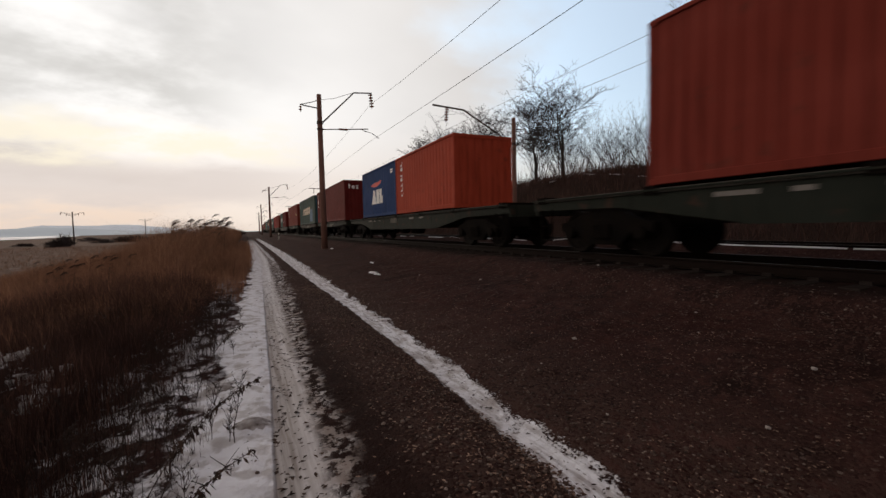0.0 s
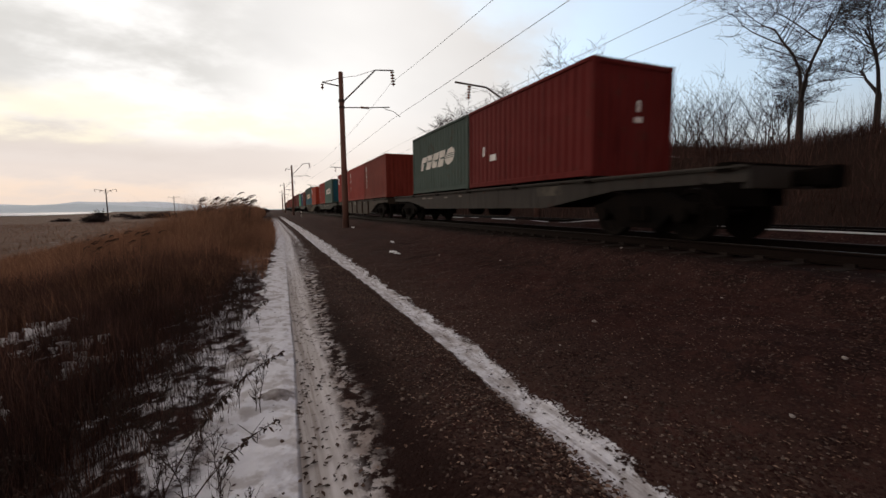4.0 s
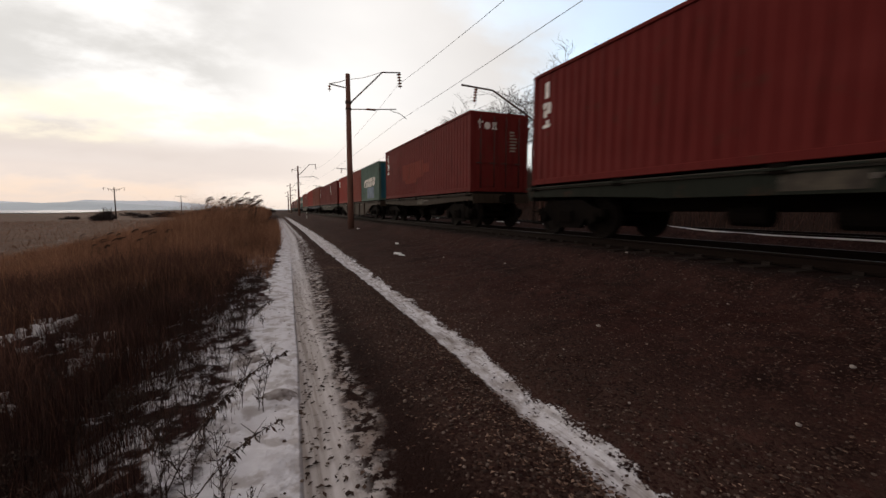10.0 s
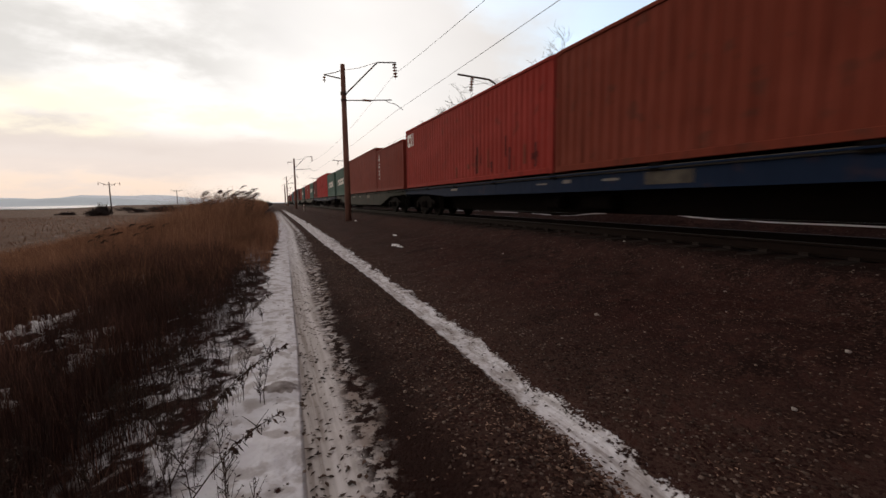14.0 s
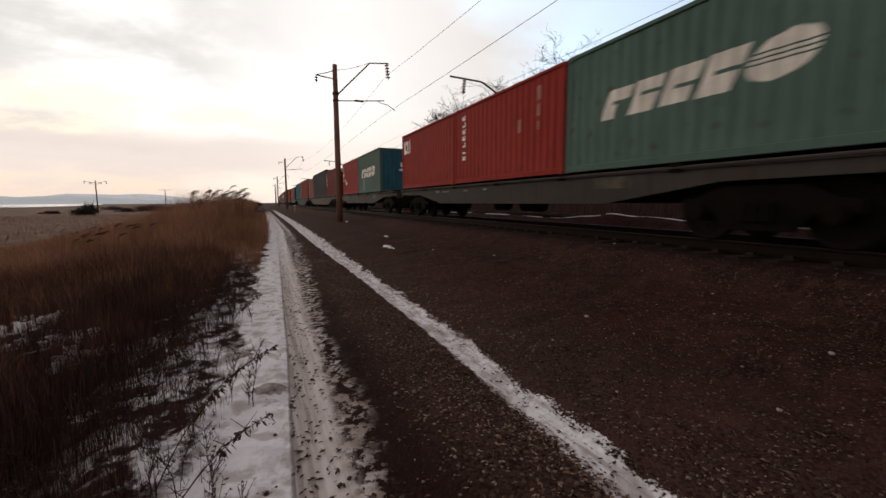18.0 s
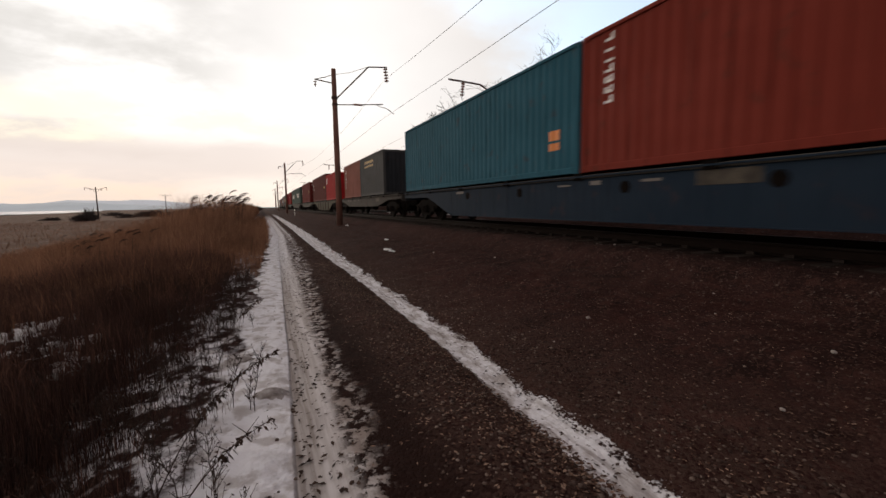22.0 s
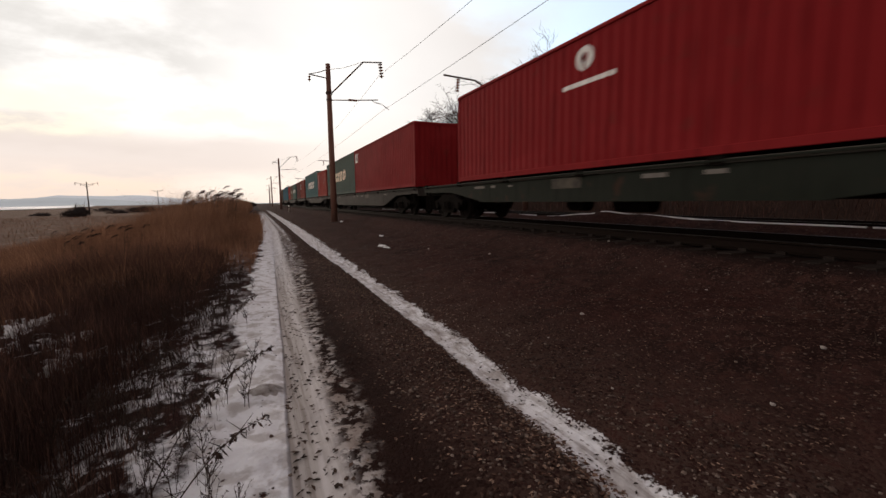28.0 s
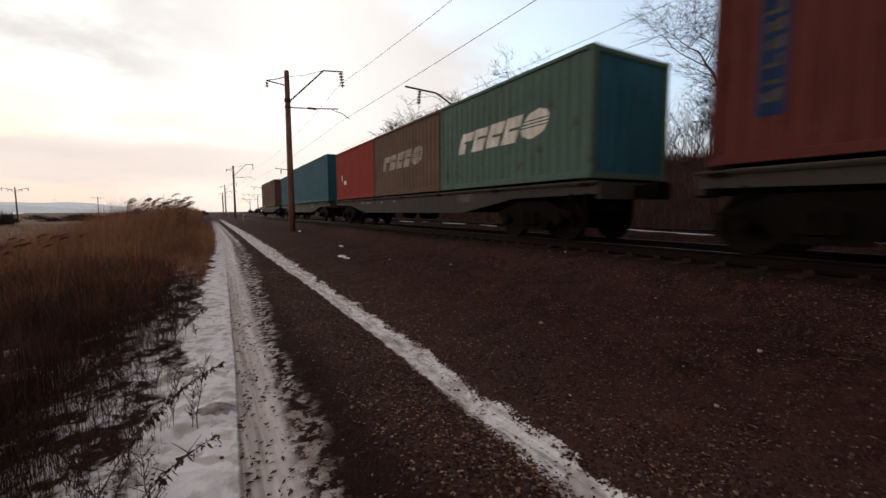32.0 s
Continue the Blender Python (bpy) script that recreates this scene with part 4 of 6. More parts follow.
def container(key):
    """A shipping container, its origin at the middle of its front end's bottom edge; it reaches back along +y."""
    size, colour, style, label, end = KINDS[key]
    L, H = (L20 if size == 20 else L40), (2.90 if size == 40 else TALL)
    mat = PAINTS[colour]
    endmat = PAINTS[end] if end else mat
    box = thing("shipping_container", label, "container", "containers on the train")
    post, hw = 0.10, WIDE / 2
    ck = (size, H, colour)
    along = corrugation(post, L - post)
    for s in (-1, 1):
        part("side_wall", cached(("side", ck, s), lambda: ribbed(along, 0.15, H - 0.07, "y", s).mesh("side_wall", mat)), box, (s * (hw - 0.012), 0, 0))
        part("top_rail", cached(("trail", ck), lambda: Build().box(-0.035, 0.035, post, L - post, -0.04, 0.04, 0.008).mesh("top_rail", mat)), box, (s * (hw - 0.017), 0, H - 0.04))
        part("bottom_rail", cached(("brail", ck), lambda: Build().box(-0.04, 0.04, post, L - post, 0.012, 0.155, 0.01).mesh("bottom_rail", mat)), box, (s * (hw - 0.041), 0, 0))
        for y in (post / 2, L - post / 2):
            part("corner_post", cached(("post", ck), lambda: Build().box(-0.075, 0.075, -0.05, 0.05, 0.118, H - 0.118, 0.012).mesh("corner_post", mat)), box, (s * (hw - 0.076), y, 0))
            for z in (0.0, H - 0.118):
                part("corner_casting", cached(("cast", colour), lambda: Build().box(-0.081, 0.081, -0.089, 0.089, 0.0, 0.118, 0.014).mesh("corner_casting", mat)), box, (s * (hw - 0.077), y + (0.037 if y < 1 else -0.037), z))
    part("roof", cached(("roof", ck), lambda: roof_mesh(L, mat)), box, (0, 0, H - 0.03))
    part("floor", cached(("floor", size), lambda: Build().box(-hw + 0.09, hw - 0.09, 0.06, L - 0.06, 0.04, 0.14).mesh("floor", M_DARK)), box)
    for y in (post / 2, L - post / 2):
        part("end_rail", cached(("erail", ck), lambda: Build().box(-hw + 0.16, hw - 0.16, -0.04, 0.04, 0.0, 0.12).mesh("end_rail", mat)), box, (0, y, 0.012))
        part("end_rail", cached(("erail", ck), lambda: None), box, (0, y, H - 0.125))
    doors_front = "doors" in style
    for front in (True, False):
        y, sign = (0.03, -1) if front else (L - 0.03, 1)
        if front == doors_front:
            for s in (-1, 1):
                door = part("door", cached(("door", H, colour), lambda: door_mesh(H, mat)), box, (s * (hw - 0.16) / 2, y, 0))
                for k in (-0.28, 0.28):
                    part("lock_rod", cached(("rod", H), lambda: Build().tube([(0, 0, 0.14), (0, 0, H - 0.14)], 0.018, 8).mesh("lock_rod", M_STEEL, True)), door, (k, sign * 0.055, 0))
                    part("lock_handle", cached("handle", lambda: Build().box(-0.2, 0.05, -0.012, 0.012, -0.02, 0.02).mesh("lock_handle", M_STEEL)), door, (k, sign * 0.08, 1.05))
        else:
            ends = corrugation(-hw + 0.15, hw - 0.15)
            part("end_wall", cached(("end", H, end or colour, front), lambda: ribbed(ends, 0.13, H - 0.12, "x", sign).mesh("end_wall", endmat)), box, (0, y, 0))
    marks = []
    for m, name, polys in marks_for(style, L, H):
        marks += [(m, "letter_mark", [p]) for p in polys] if "lettering" in name else [(m, name, polys)]
    for m, name, polys in marks:
        part(name, cached((name, ck, style, m.name, polys[0][0], polys[0][1]), lambda: painted(polys, along, "y", -1, name, m)), box, (-(hw - 0.012), 0, 0))
    if "endtex" in style or "endmark" in style:
        ends = corrugation(-hw + 0.15, hw - 0.15) if not doors_front else [(-hw, -0.012), (hw, -0.012)]
        u, z = -0.55, H - 0.62
        shapes = [slant(u - 0.32, u - 0.24, z, z + 0.34), slant(u - 0.36, u - 0.16, z + 0.20, z + 0.27), ring_shape(u + 0.02, z + 0.12, 0.13, 12), slant(u + 0.20, u + 0.30, z, z + 0.26, 0.12), slant(u + 0.32, u + 0.42, z, z + 0.26, -0.12)]
        if "endmark" in style:
            shapes = [slant(0.1, 0.22, 1.5, 1.75), slant(0.02, 0.28, 1.25, 1.38)]
        part("end_lettering", cached(("endm", style, doors_front), lambda: painted(shapes, ends, "x", -1, "end_lettering", M_WHITE)), box, (0, 0.03 - (0.02 if doors_front else 0), 0))
        if doors_front:
            for i, row in enumerate(rows_of_bars(0.42, 0.78, 1.5, 2.3, 7, 3)):
                part("code_line", cached(("doorcode", i), lambda: painted([row], ends, "x", -1, "code_line", M_FADED)), box, (0, 0.01, 0))
    return box


def roof_mesh(L, mat):
    b = Build()
    n = round(L / 0.5)
    for i in range(n + 1):
        y = 0.1 + (L - 0.2) * i / n
        for dy, z in ((0, 0.0), (0.12, 0.0), (0.2, -0.02), (0.32, -0.02)):
            if i == n and dy:
                break
            for x in (-1.15, 1.15):
                b.v.append((x, y + dy, z))
    k = len(b.v) // 2
    b.f = [(2 * i, 2 * i + 1, 2 * i + 3, 2 * i + 2) for i in range(k - 1)]
    b.box(-1.15, 1.15, 0.1, L - 0.1, -0.05, -0.03)
    return b.mesh("roof", mat)


def door_mesh(H, mat):
    b = Build()
    w = WIDE / 2 - 0.16
    b.box(-w / 2 + 0.004, w / 2 - 0.004, -0.02, 0.02, 0.13, H - 0.13)
    for z in (0.16, 0.16 + (H - 0.4) / 3, 0.16 + 2 * (H - 0.4) / 3):
        b.box(-w / 2 + 0.08, w / 2 - 0.08, -0.034, 0.034, z + 0.06, z + (H - 0.4) / 3 - 0.06)
    return b.mesh("door", mat)


R1, R2, R3, R4 = ("dark red ribbed steel container, paint streaked and worn", "red ribbed steel container with white lettering", "bright red steel container, clean paint", "orange red ribbed steel container")
F1 = "grey green ribbed container with slanting pale logo shapes"
KINDS = {
    "A": (40, "brown_red", "", R1, ""), "B": (20, "orange", "vertical", "orange red container with a column of white marks", ""),
    "C": (20, "blue", "eagle code", "blue container with big white letters and a red emblem", ""),
    "D": (40, "dark_red", "tex endtex", "dark red container with white marks on its end", ""),
    "E": (40, "green_grey", "wave cream patch", "grey green container with cream logo and blue patch", "end_blue"),
    "F": (40, "brown_red", "tex endtex yellow", "brownish red container with white marks on its end", ""),
    "G": (20, "dark_red", "bars endmark", R1, ""), "H": (20, "green_grey", "wave", F1, ""),
    "K": (20, "brown_red", "vertical", "brownish red container with a column of white marks", ""), "K2": (20, "red", "vertical", "red container with a column of white marks", ""),
    "CAI": (20, "red", "cai", R2, ""), "L": (20, "sea_green", "wave endmark", "grey green container with pale logo and blue end", "end_blue"),
    "M": (20, "red", "vertical front", "red container with a column of white marks", ""), "N": (20, "orange", "cai", R4, ""),
    "O": (40, "green_grey", "wave cream lower", F1, ""), "P": (20, "dark_red", "tex endtex", R1, ""),
    "Q": (20, "navy", "dot", "dark blue container with a small orange emblem", ""), "R": (20, "green", "strip", "bright green container with a white lettered strip", ""),
    "S": (40, "dark_red", "tex yellow endmark", R1, ""), "T": (40, "dark_red", "tex doors endtex repaint", "dark red container with its doors to the front", ""),
    "U": (20, "sea_green", "wave patch low", "grey green container with pale logo above a blue patch", "end_blue"),
    "X": (20, "dark_red", "endtex", R1, ""), "X2": (20, "dark_red", "", R1, ""), "X3": (20, "dark_red", "tex", R1, ""),
    "Y": (40, "rust_red", "", "rusty orange red container without markings", ""), "Z": (40, "red", "cai stain", "red container with dark stains and white letters", ""),
    "AA": (20, "brown_red", "vertical", R1, ""), "BB": (40, "brown_red", "", R1, ""), "FE": (20, "sea_green", "wave", F1, "end_blue"),
    "DD": (40, "bright_red", "faint", R3, ""), "EE": (20, "dark_red", "bars", R1, ""), "JJ": (20, "red", "tex bars", R2, ""),
    "II": (20, "sea_green", "wave square endmark", "grey green container with pale logo and blue end", "end_blue"),
    "LL": (40, "charcoal", "", "tall dark grey steel container", ""), "MM": (20, "dull_red", "vertical", "dull red container with faded white marks", ""),
    "M4": (20, "maroon", "vertical panel", "brownish maroon container with a dark lettered strip", ""),
    "M2": (40, "brown_red", "vertical", "orange red container with a column of white marks", ""), "NN": (40, "teal", "plate", "teal blue container with orange label plates", ""),
    # OO's charcoal end: shade on the wall facing away, put into its paint
    "OO": (20, "grey", "seaco", "dark grey container with yellowish round letters", "charcoal"), "QQ": (20, "bright_red", "cai front", R2, ""),
    "RR": (40, "deep_red", "tex yellow", "dark red container with a small yellow plate", ""), "SS": (40, "dark_red", "tex doors endtex yellow", "dark red container with its barred doors to the front", ""),
    "TT": (40, "green_grey", "wave", F1, ""), "UU": (40, "cherry", "globe", "bright red container with a round white emblem", ""),
    "VV": (40, "cherry", "cai", "bright red container with small white letters", ""), "WW": (40, "green_grey", "wave cream", F1, ""),
    "YY": (40, "sea_teal", "wave", "sea green container with slanting pale logo shapes", ""), "AD": (20, "brown", "wave pale", "brown container with a faded pale logo", ""),
    "AE": (20, "red", "bars", R2, ""), "AF": (40, "teal", "", "plain teal blue container", ""), "A2": (20, "teal", "", "plain teal blue container", ""), "AG": (40, "brown", "", "plain brown container at the train's end", ""),
}
# wagon: deck length class, place of its first container's front along the train, containers, colour, where the load lies on the deck
TRAIN = (
    (60, -6.97, "A", "deck_green"), (60, 12.89, "B C", "deck_green"), (40, 30.21, "D", "deck_green"), (40, 44.21, "E", "deck_brown"), (40, 59.60, "F", "deck_green"),
    (60, 77.41, "G H", "deck_grey"), (60, 94.71, "K K2 CAI", "deck_brown"), (60, 117.49, "L M", "deck_green"), (60, 134.33, "N O", "deck_beige"),
    (60, 154.15, "P Q R", "deck_grey"), (40, 173.28, "S", "deck_green"), (40, 189.40, "T", "deck_brown"), (60, 203.47, "U K CAI", "deck_brown"),
    (60, 223.35, "X X2 X3", "deck_green"), (80, 242.79, "Y Z", "deck_blue"), (80, 267.82, "AA BB FE", "deck_green"), (80, 293.49, "FE DD EE", "deck_blue"),
    (60, 319.03, "FE M CAI", "deck_grey"), (60, 341.8, "II JJ", "deck_grey"), (80, 357.77, "P LL MM", "deck_grey"), (80, 383.40, "M2 NN", "deck_navy"),
    (60, 411.97, "OO MM", "deck_grey"), (60, 428.87, "QQ RR", "deck_beige"), (60, 451.46, "SS", "deck_grey"), (80, 467.76, "TT TT", "deck_grey"),
    (60, 496.28, "UU", "deck_green"), (80, 512.84, "VV WW", "deck_grey"), (60, 538.02, "M YY", "deck_grey"), (40, 557.99, "K M4", "deck_grey"),
    (60, 572.45, "FE AD AE", "deck_grey"), (60, 592.84, "AF A2", "deck_grey"), (60, 615.69, "AG", "deck_green"),
)
DECKS = {40: 12.6, 60: 18.8, 80: 25.0}       # length of the frame
PIVOTS = {40: 4.75, 60: 7.3, 80: 9.9}        # half the distance between the bogies
WHEEL = 0.475


def sill_mesh(kind, mat, shallow=False, tall=False):
    """A side sill with a deep middle (fish belly), seen from the side."""
    h, p = DECKS[kind] / 2, PIVOTS[kind]
    deep = {40: 0.36, 60: 0.62, 80: 0.80}[kind]
    deep = 0.40 if shallow else 0.98 if tall else deep
    top = -0.07
    inner = p - 1.6
    ring = [(-h, top), (h, top), (h, top - 0.25), (p - 0.5, top - 0.28), (inner - 1.2, top - deep), (-inner + 1.2, top - deep), (-p + 0.5, top - 0.28), (-h, top - 0.25)]
    b = Build()
    b.prism([(-0.012, y, z) for y, z in ring], (0.017, 0, 0))
    b.box(-0.10, 0.02, -h, h, top - 0.03, top)
    b.box(-0.09, 0.018, -inner + 1.2, inner - 1.2, top - deep - 0.02, top - deep)
    for i in range(-int(inner - 1.2), int(inner - 1.2) + 1, 2):
        b.box(-0.018, 0.05, i - 0.03, i + 0.03, top - deep + 0.02, top - 0.04)
    return b.mesh("side_sill", mat)


def wheelset_mesh():
    b = Build()
    b.lathe([(-1.05, 0.065), (-0.86, 0.075), (0.86, 0.075), (1.05, 0.065)], "x", (0, 0, 0), 12)
    for s in (-1, 1):
        prof = [(0.695, 0.50), (0.72, 0.505), (0.735, WHEEL + 0.005), (0.80, WHEEL - 0.003), (0.83, WHEEL - 0.01), (0.83, 0.40), (0.79, 0.37), (0.80, 0.16), (0.84, 0.13), (0.84, 0.07)]
        b.lathe([(s * u, r) for u, r in prof], "x", (0, 0, 0), 24)
    for s in (-1, 1):
        for k in range(4):
            a = k * math.pi / 2
            b.box(s * 0.85 - 0.01, s * 0.85 + 0.01, 0.25 * math.cos(a) - 0.03, 0.25 * math.cos(a) + 0.03, 0.25 * math.sin(a) - 0.03, 0.25 * math.sin(a) + 0.03)
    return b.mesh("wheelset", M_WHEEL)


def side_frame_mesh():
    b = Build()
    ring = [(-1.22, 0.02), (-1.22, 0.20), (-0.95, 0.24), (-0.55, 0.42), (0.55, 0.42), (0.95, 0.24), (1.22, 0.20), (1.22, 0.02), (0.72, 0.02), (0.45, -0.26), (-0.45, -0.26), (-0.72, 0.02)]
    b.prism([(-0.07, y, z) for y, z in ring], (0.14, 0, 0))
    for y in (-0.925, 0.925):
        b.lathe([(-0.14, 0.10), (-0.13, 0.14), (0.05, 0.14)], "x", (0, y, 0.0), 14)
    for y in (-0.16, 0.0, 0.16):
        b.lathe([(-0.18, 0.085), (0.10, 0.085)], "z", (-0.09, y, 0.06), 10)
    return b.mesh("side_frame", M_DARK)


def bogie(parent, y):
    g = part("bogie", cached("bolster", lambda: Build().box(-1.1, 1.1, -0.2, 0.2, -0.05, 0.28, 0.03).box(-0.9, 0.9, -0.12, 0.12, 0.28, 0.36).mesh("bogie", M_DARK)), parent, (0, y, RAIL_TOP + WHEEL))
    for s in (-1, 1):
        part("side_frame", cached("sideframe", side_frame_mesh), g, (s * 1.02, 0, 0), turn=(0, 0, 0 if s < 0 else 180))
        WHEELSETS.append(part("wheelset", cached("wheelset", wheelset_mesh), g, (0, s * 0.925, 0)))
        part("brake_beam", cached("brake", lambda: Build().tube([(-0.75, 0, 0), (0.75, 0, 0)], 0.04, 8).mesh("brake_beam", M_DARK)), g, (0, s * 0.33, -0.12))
    return g


WHEELSETS, MOVERS = [], []


def wagon(kind, colour):
    """A container flat wagon, its origin on the line's middle; z is measured from the ground plan."""
    mat = PAINTS[colour]
    name = {"deck_grey": "dirty grey", "deck_green": "dull green", "deck_blue": "dark blue", "deck_brown": "brownish grey", "deck_beige": "dirty beige", "deck_navy": "grey blue"}[colour]
    w = thing("flat_wagon", f"{name} container flat wagon with dark bogies", "wagon", "wagons of the train")
    h, p = DECKS[kind] / 2, PIVOTS[kind]
    staked = kind == 60 and colour in ("deck_beige", "deck_brown")
    deep = staked or colour == "deck_navy"
    for s in (-1, 1):
        part("side_sill", cached(("sill", kind, colour), lambda: sill_mesh(kind, mat, colour == "deck_blue", deep)), w, (s * 1.19, 0, DECK), turn=(0, 0, 0 if s < 0 else 180))
        # paler edge strip: sky reflected by the flange is put into its paint
        part("deck_edge", cached(("edge", kind), lambda: Build().box(-0.03, 0.03, -h + 0.1, h - 0.1, -0.13, -0.055, 0.01).mesh("deck_edge", PAINTS["deck_edge"])), w, (s * 1.225, 0, DECK))
        part("end_beam", cached(("endbeam", colour), lambda: Build().box(-1.16, 1.16, -0.05, 0.05, -0.42, -0.08).mesh("end_beam", mat)), w, (0, s * (h - 0.06), DECK))
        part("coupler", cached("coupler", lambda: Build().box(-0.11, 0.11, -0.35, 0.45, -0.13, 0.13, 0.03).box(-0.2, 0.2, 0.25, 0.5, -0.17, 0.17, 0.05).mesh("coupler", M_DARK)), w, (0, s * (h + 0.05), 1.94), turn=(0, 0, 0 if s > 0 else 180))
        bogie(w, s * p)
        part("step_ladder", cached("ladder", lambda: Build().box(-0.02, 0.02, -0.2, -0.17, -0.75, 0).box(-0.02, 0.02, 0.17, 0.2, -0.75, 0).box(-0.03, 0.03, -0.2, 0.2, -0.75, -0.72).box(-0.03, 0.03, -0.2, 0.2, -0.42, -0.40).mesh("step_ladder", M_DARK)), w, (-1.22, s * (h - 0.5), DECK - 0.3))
    # 80 class: the deeper black sill also fills in the shade under the deck
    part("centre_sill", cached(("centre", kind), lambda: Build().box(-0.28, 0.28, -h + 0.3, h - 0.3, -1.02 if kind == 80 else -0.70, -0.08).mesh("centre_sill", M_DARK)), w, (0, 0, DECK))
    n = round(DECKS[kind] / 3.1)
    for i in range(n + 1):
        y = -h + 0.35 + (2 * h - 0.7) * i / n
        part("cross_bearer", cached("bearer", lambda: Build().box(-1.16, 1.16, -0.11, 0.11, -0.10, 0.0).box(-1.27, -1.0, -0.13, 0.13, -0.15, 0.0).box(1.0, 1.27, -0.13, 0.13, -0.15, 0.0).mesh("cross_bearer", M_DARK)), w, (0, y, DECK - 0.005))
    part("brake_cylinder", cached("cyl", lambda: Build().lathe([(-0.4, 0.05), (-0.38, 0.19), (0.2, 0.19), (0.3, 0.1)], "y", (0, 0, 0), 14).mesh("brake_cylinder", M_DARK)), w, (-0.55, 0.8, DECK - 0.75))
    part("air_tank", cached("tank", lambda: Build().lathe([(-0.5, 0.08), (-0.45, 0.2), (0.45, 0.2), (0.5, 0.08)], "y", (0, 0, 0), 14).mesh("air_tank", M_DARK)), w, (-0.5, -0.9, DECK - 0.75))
    r = random.Random(round(h * 10) + len(colour))
    for i in range(5):
        y, wide, tall = r.uniform(-p + 1.8, p - 2.6), r.uniform(0.2, 0.7), r.uniform(0.04, 0.09)
        part("stencil_mark", Build().box(-0.002, 0.0, 0, wide, -0.28, -0.28 + tall).mesh("stencil_mark", PAINTS["stencil"]), w, (-1.207, y, DECK))
    y = r.uniform(-p + 2.0, p - 3.5)
    part("sill_plate", cached("splate", lambda: Build().box(-0.003, 0.0, 0, 1.0, -0.40, -0.16).mesh("sill_plate", M_PLATE)), w, (-1.209, y, DECK))
    if staked:
        for i in range(-2, 3):
            part("stake", cached("stake", lambda: Build().box(-0.035, 0.0, -0.13, 0.13, -1.04, -0.06).box(-0.05, -0.035, -0.05, 0.05, -1.0, -0.1).mesh("stake", M_RUSTY)), w, (-1.205, i * 2.05, DECK), "rusty upright stiffener")
    if colour == "deck_navy":
        for y in (-4.0, -1.3, 2.4, 5.6):
            part("sill_hole", cached("hole", lambda: Build().lathe([(-0.004, 0.13), (0.0, 0.13)], "x", (0, 0, -0.36), 12).mesh("sill_hole", M_DARK)), w, (-1.206, y, DECK))
    return w


def build_train():
    ready = {}
    for kind, s0, names, colour in TRAIN:
        keys = names.split()
        lengths = [L20 if KINDS[k][0] == 20 else L40 for k in keys]
        total = sum(lengths) + 0.1 * (len(keys) - 1)
        if (kind, colour) not in ready:
            ready[kind, colour] = wagon(kind, colour)
            w = ready[kind, colour]
        else:
            before = len(WHEELSETS)
            w = copy_thing(ready[kind, colour], Matrix.Identity(4))
            for g in w.children_recursive:
                if g.name.startswith("wheelset"):
                    WHEELSETS.append(g)
        MOVERS.append((w, s0 + total / 2, 0.0))
        s = s0
        for k, length in zip(keys, lengths):
            if k not in ready:
                c = ready[k] = container(k)
            else:
                c = copy_thing(ready[k], Matrix.Identity(4))
            MOVERS.append((c, s, DECK))
            s += length + 0.1


build_train()


# ---- plants ----
def mesh_np(name, verts, tris, material):
    me = bpy.data.meshes.new(name)
    verts, tris = np.asarray(verts, np.float32), np.asarray(tris, np.int32)
    me.vertices.add(len(verts))
    me.vertices.foreach_set("co", verts.ravel())
    me.loops.add(tris.size)
    me.loops.foreach_set("vertex_index", tris.ravel())
    me.polygons.add(len(tris))
    me.polygons.foreach_set("loop_start", np.arange(0, tris.size, 3, dtype=np.int32))
    me.update(calc_edges=True)
    me.materials.append(material)
    return me


def blade_material(name, low, high, third, thin=0.0):
    """Dry stalks: each its own shade."""
    m = bpy.data.materials.new(name)
    m.use_nodes = True
    n, l = nodes_of(m.node_tree)
    out, b = n.new("ShaderNodeOutputMaterial"), n.new("ShaderNodeBsdfPrincipled")
    l.new(b.outputs[0], out.inputs[0])
    b.inputs["Roughness"].default_value = 0.9
    b.inputs["Specular IOR Level"].default_value = 0.15
    tl, both = n.new("ShaderNodeBsdfTranslucent"), n.new("ShaderNodeMixShader")
    both.inputs[0].default_value = thin
    l.new(b.outputs[0], both.inputs[1])
    l.new(tl.outputs[0], both.inputs[2])
    l.new(both.outputs[0], out.inputs[0])
    geo, ramp = n.new("ShaderNodeNewGeometry"), n.new("ShaderNodeValToRGB")
    l.new(geo.outputs["Random Per Island"], ramp.inputs[0])
    e = ramp.color_ramp.elements
    e[0].color, e[1].color = (*low, 1), (*high, 1)
    mid = e.new(0.55)
    mid.color = (*third, 1)
    co, k, mx = n.new("ShaderNodeTexCoord"), n.new("ShaderNodeTexNoise"), n.new("ShaderNodeHueSaturation")
    k.inputs["Scale"].default_value = 0.5
    l.new(co.outputs["Object"], k.inputs["Vector"])
    r = n.new("ShaderNodeMapRange")
    r.inputs[1].default_value, r.inputs[2].default_value, r.inputs[3].default_value, r.inputs[4].default_value = 0.3, 0.7, 0.6, 1.35
    l.new(k.outputs["Fac"], r.inputs[0])
    l.new(r.outputs[0], mx.inputs["Value"])
    l.new(ramp.outputs[0], mx.inputs["Color"])
    l.new(mx.outputs[0], b.inputs["Base Color"])
    l.new(mx.outputs[0], tl.inputs[0])
    return m


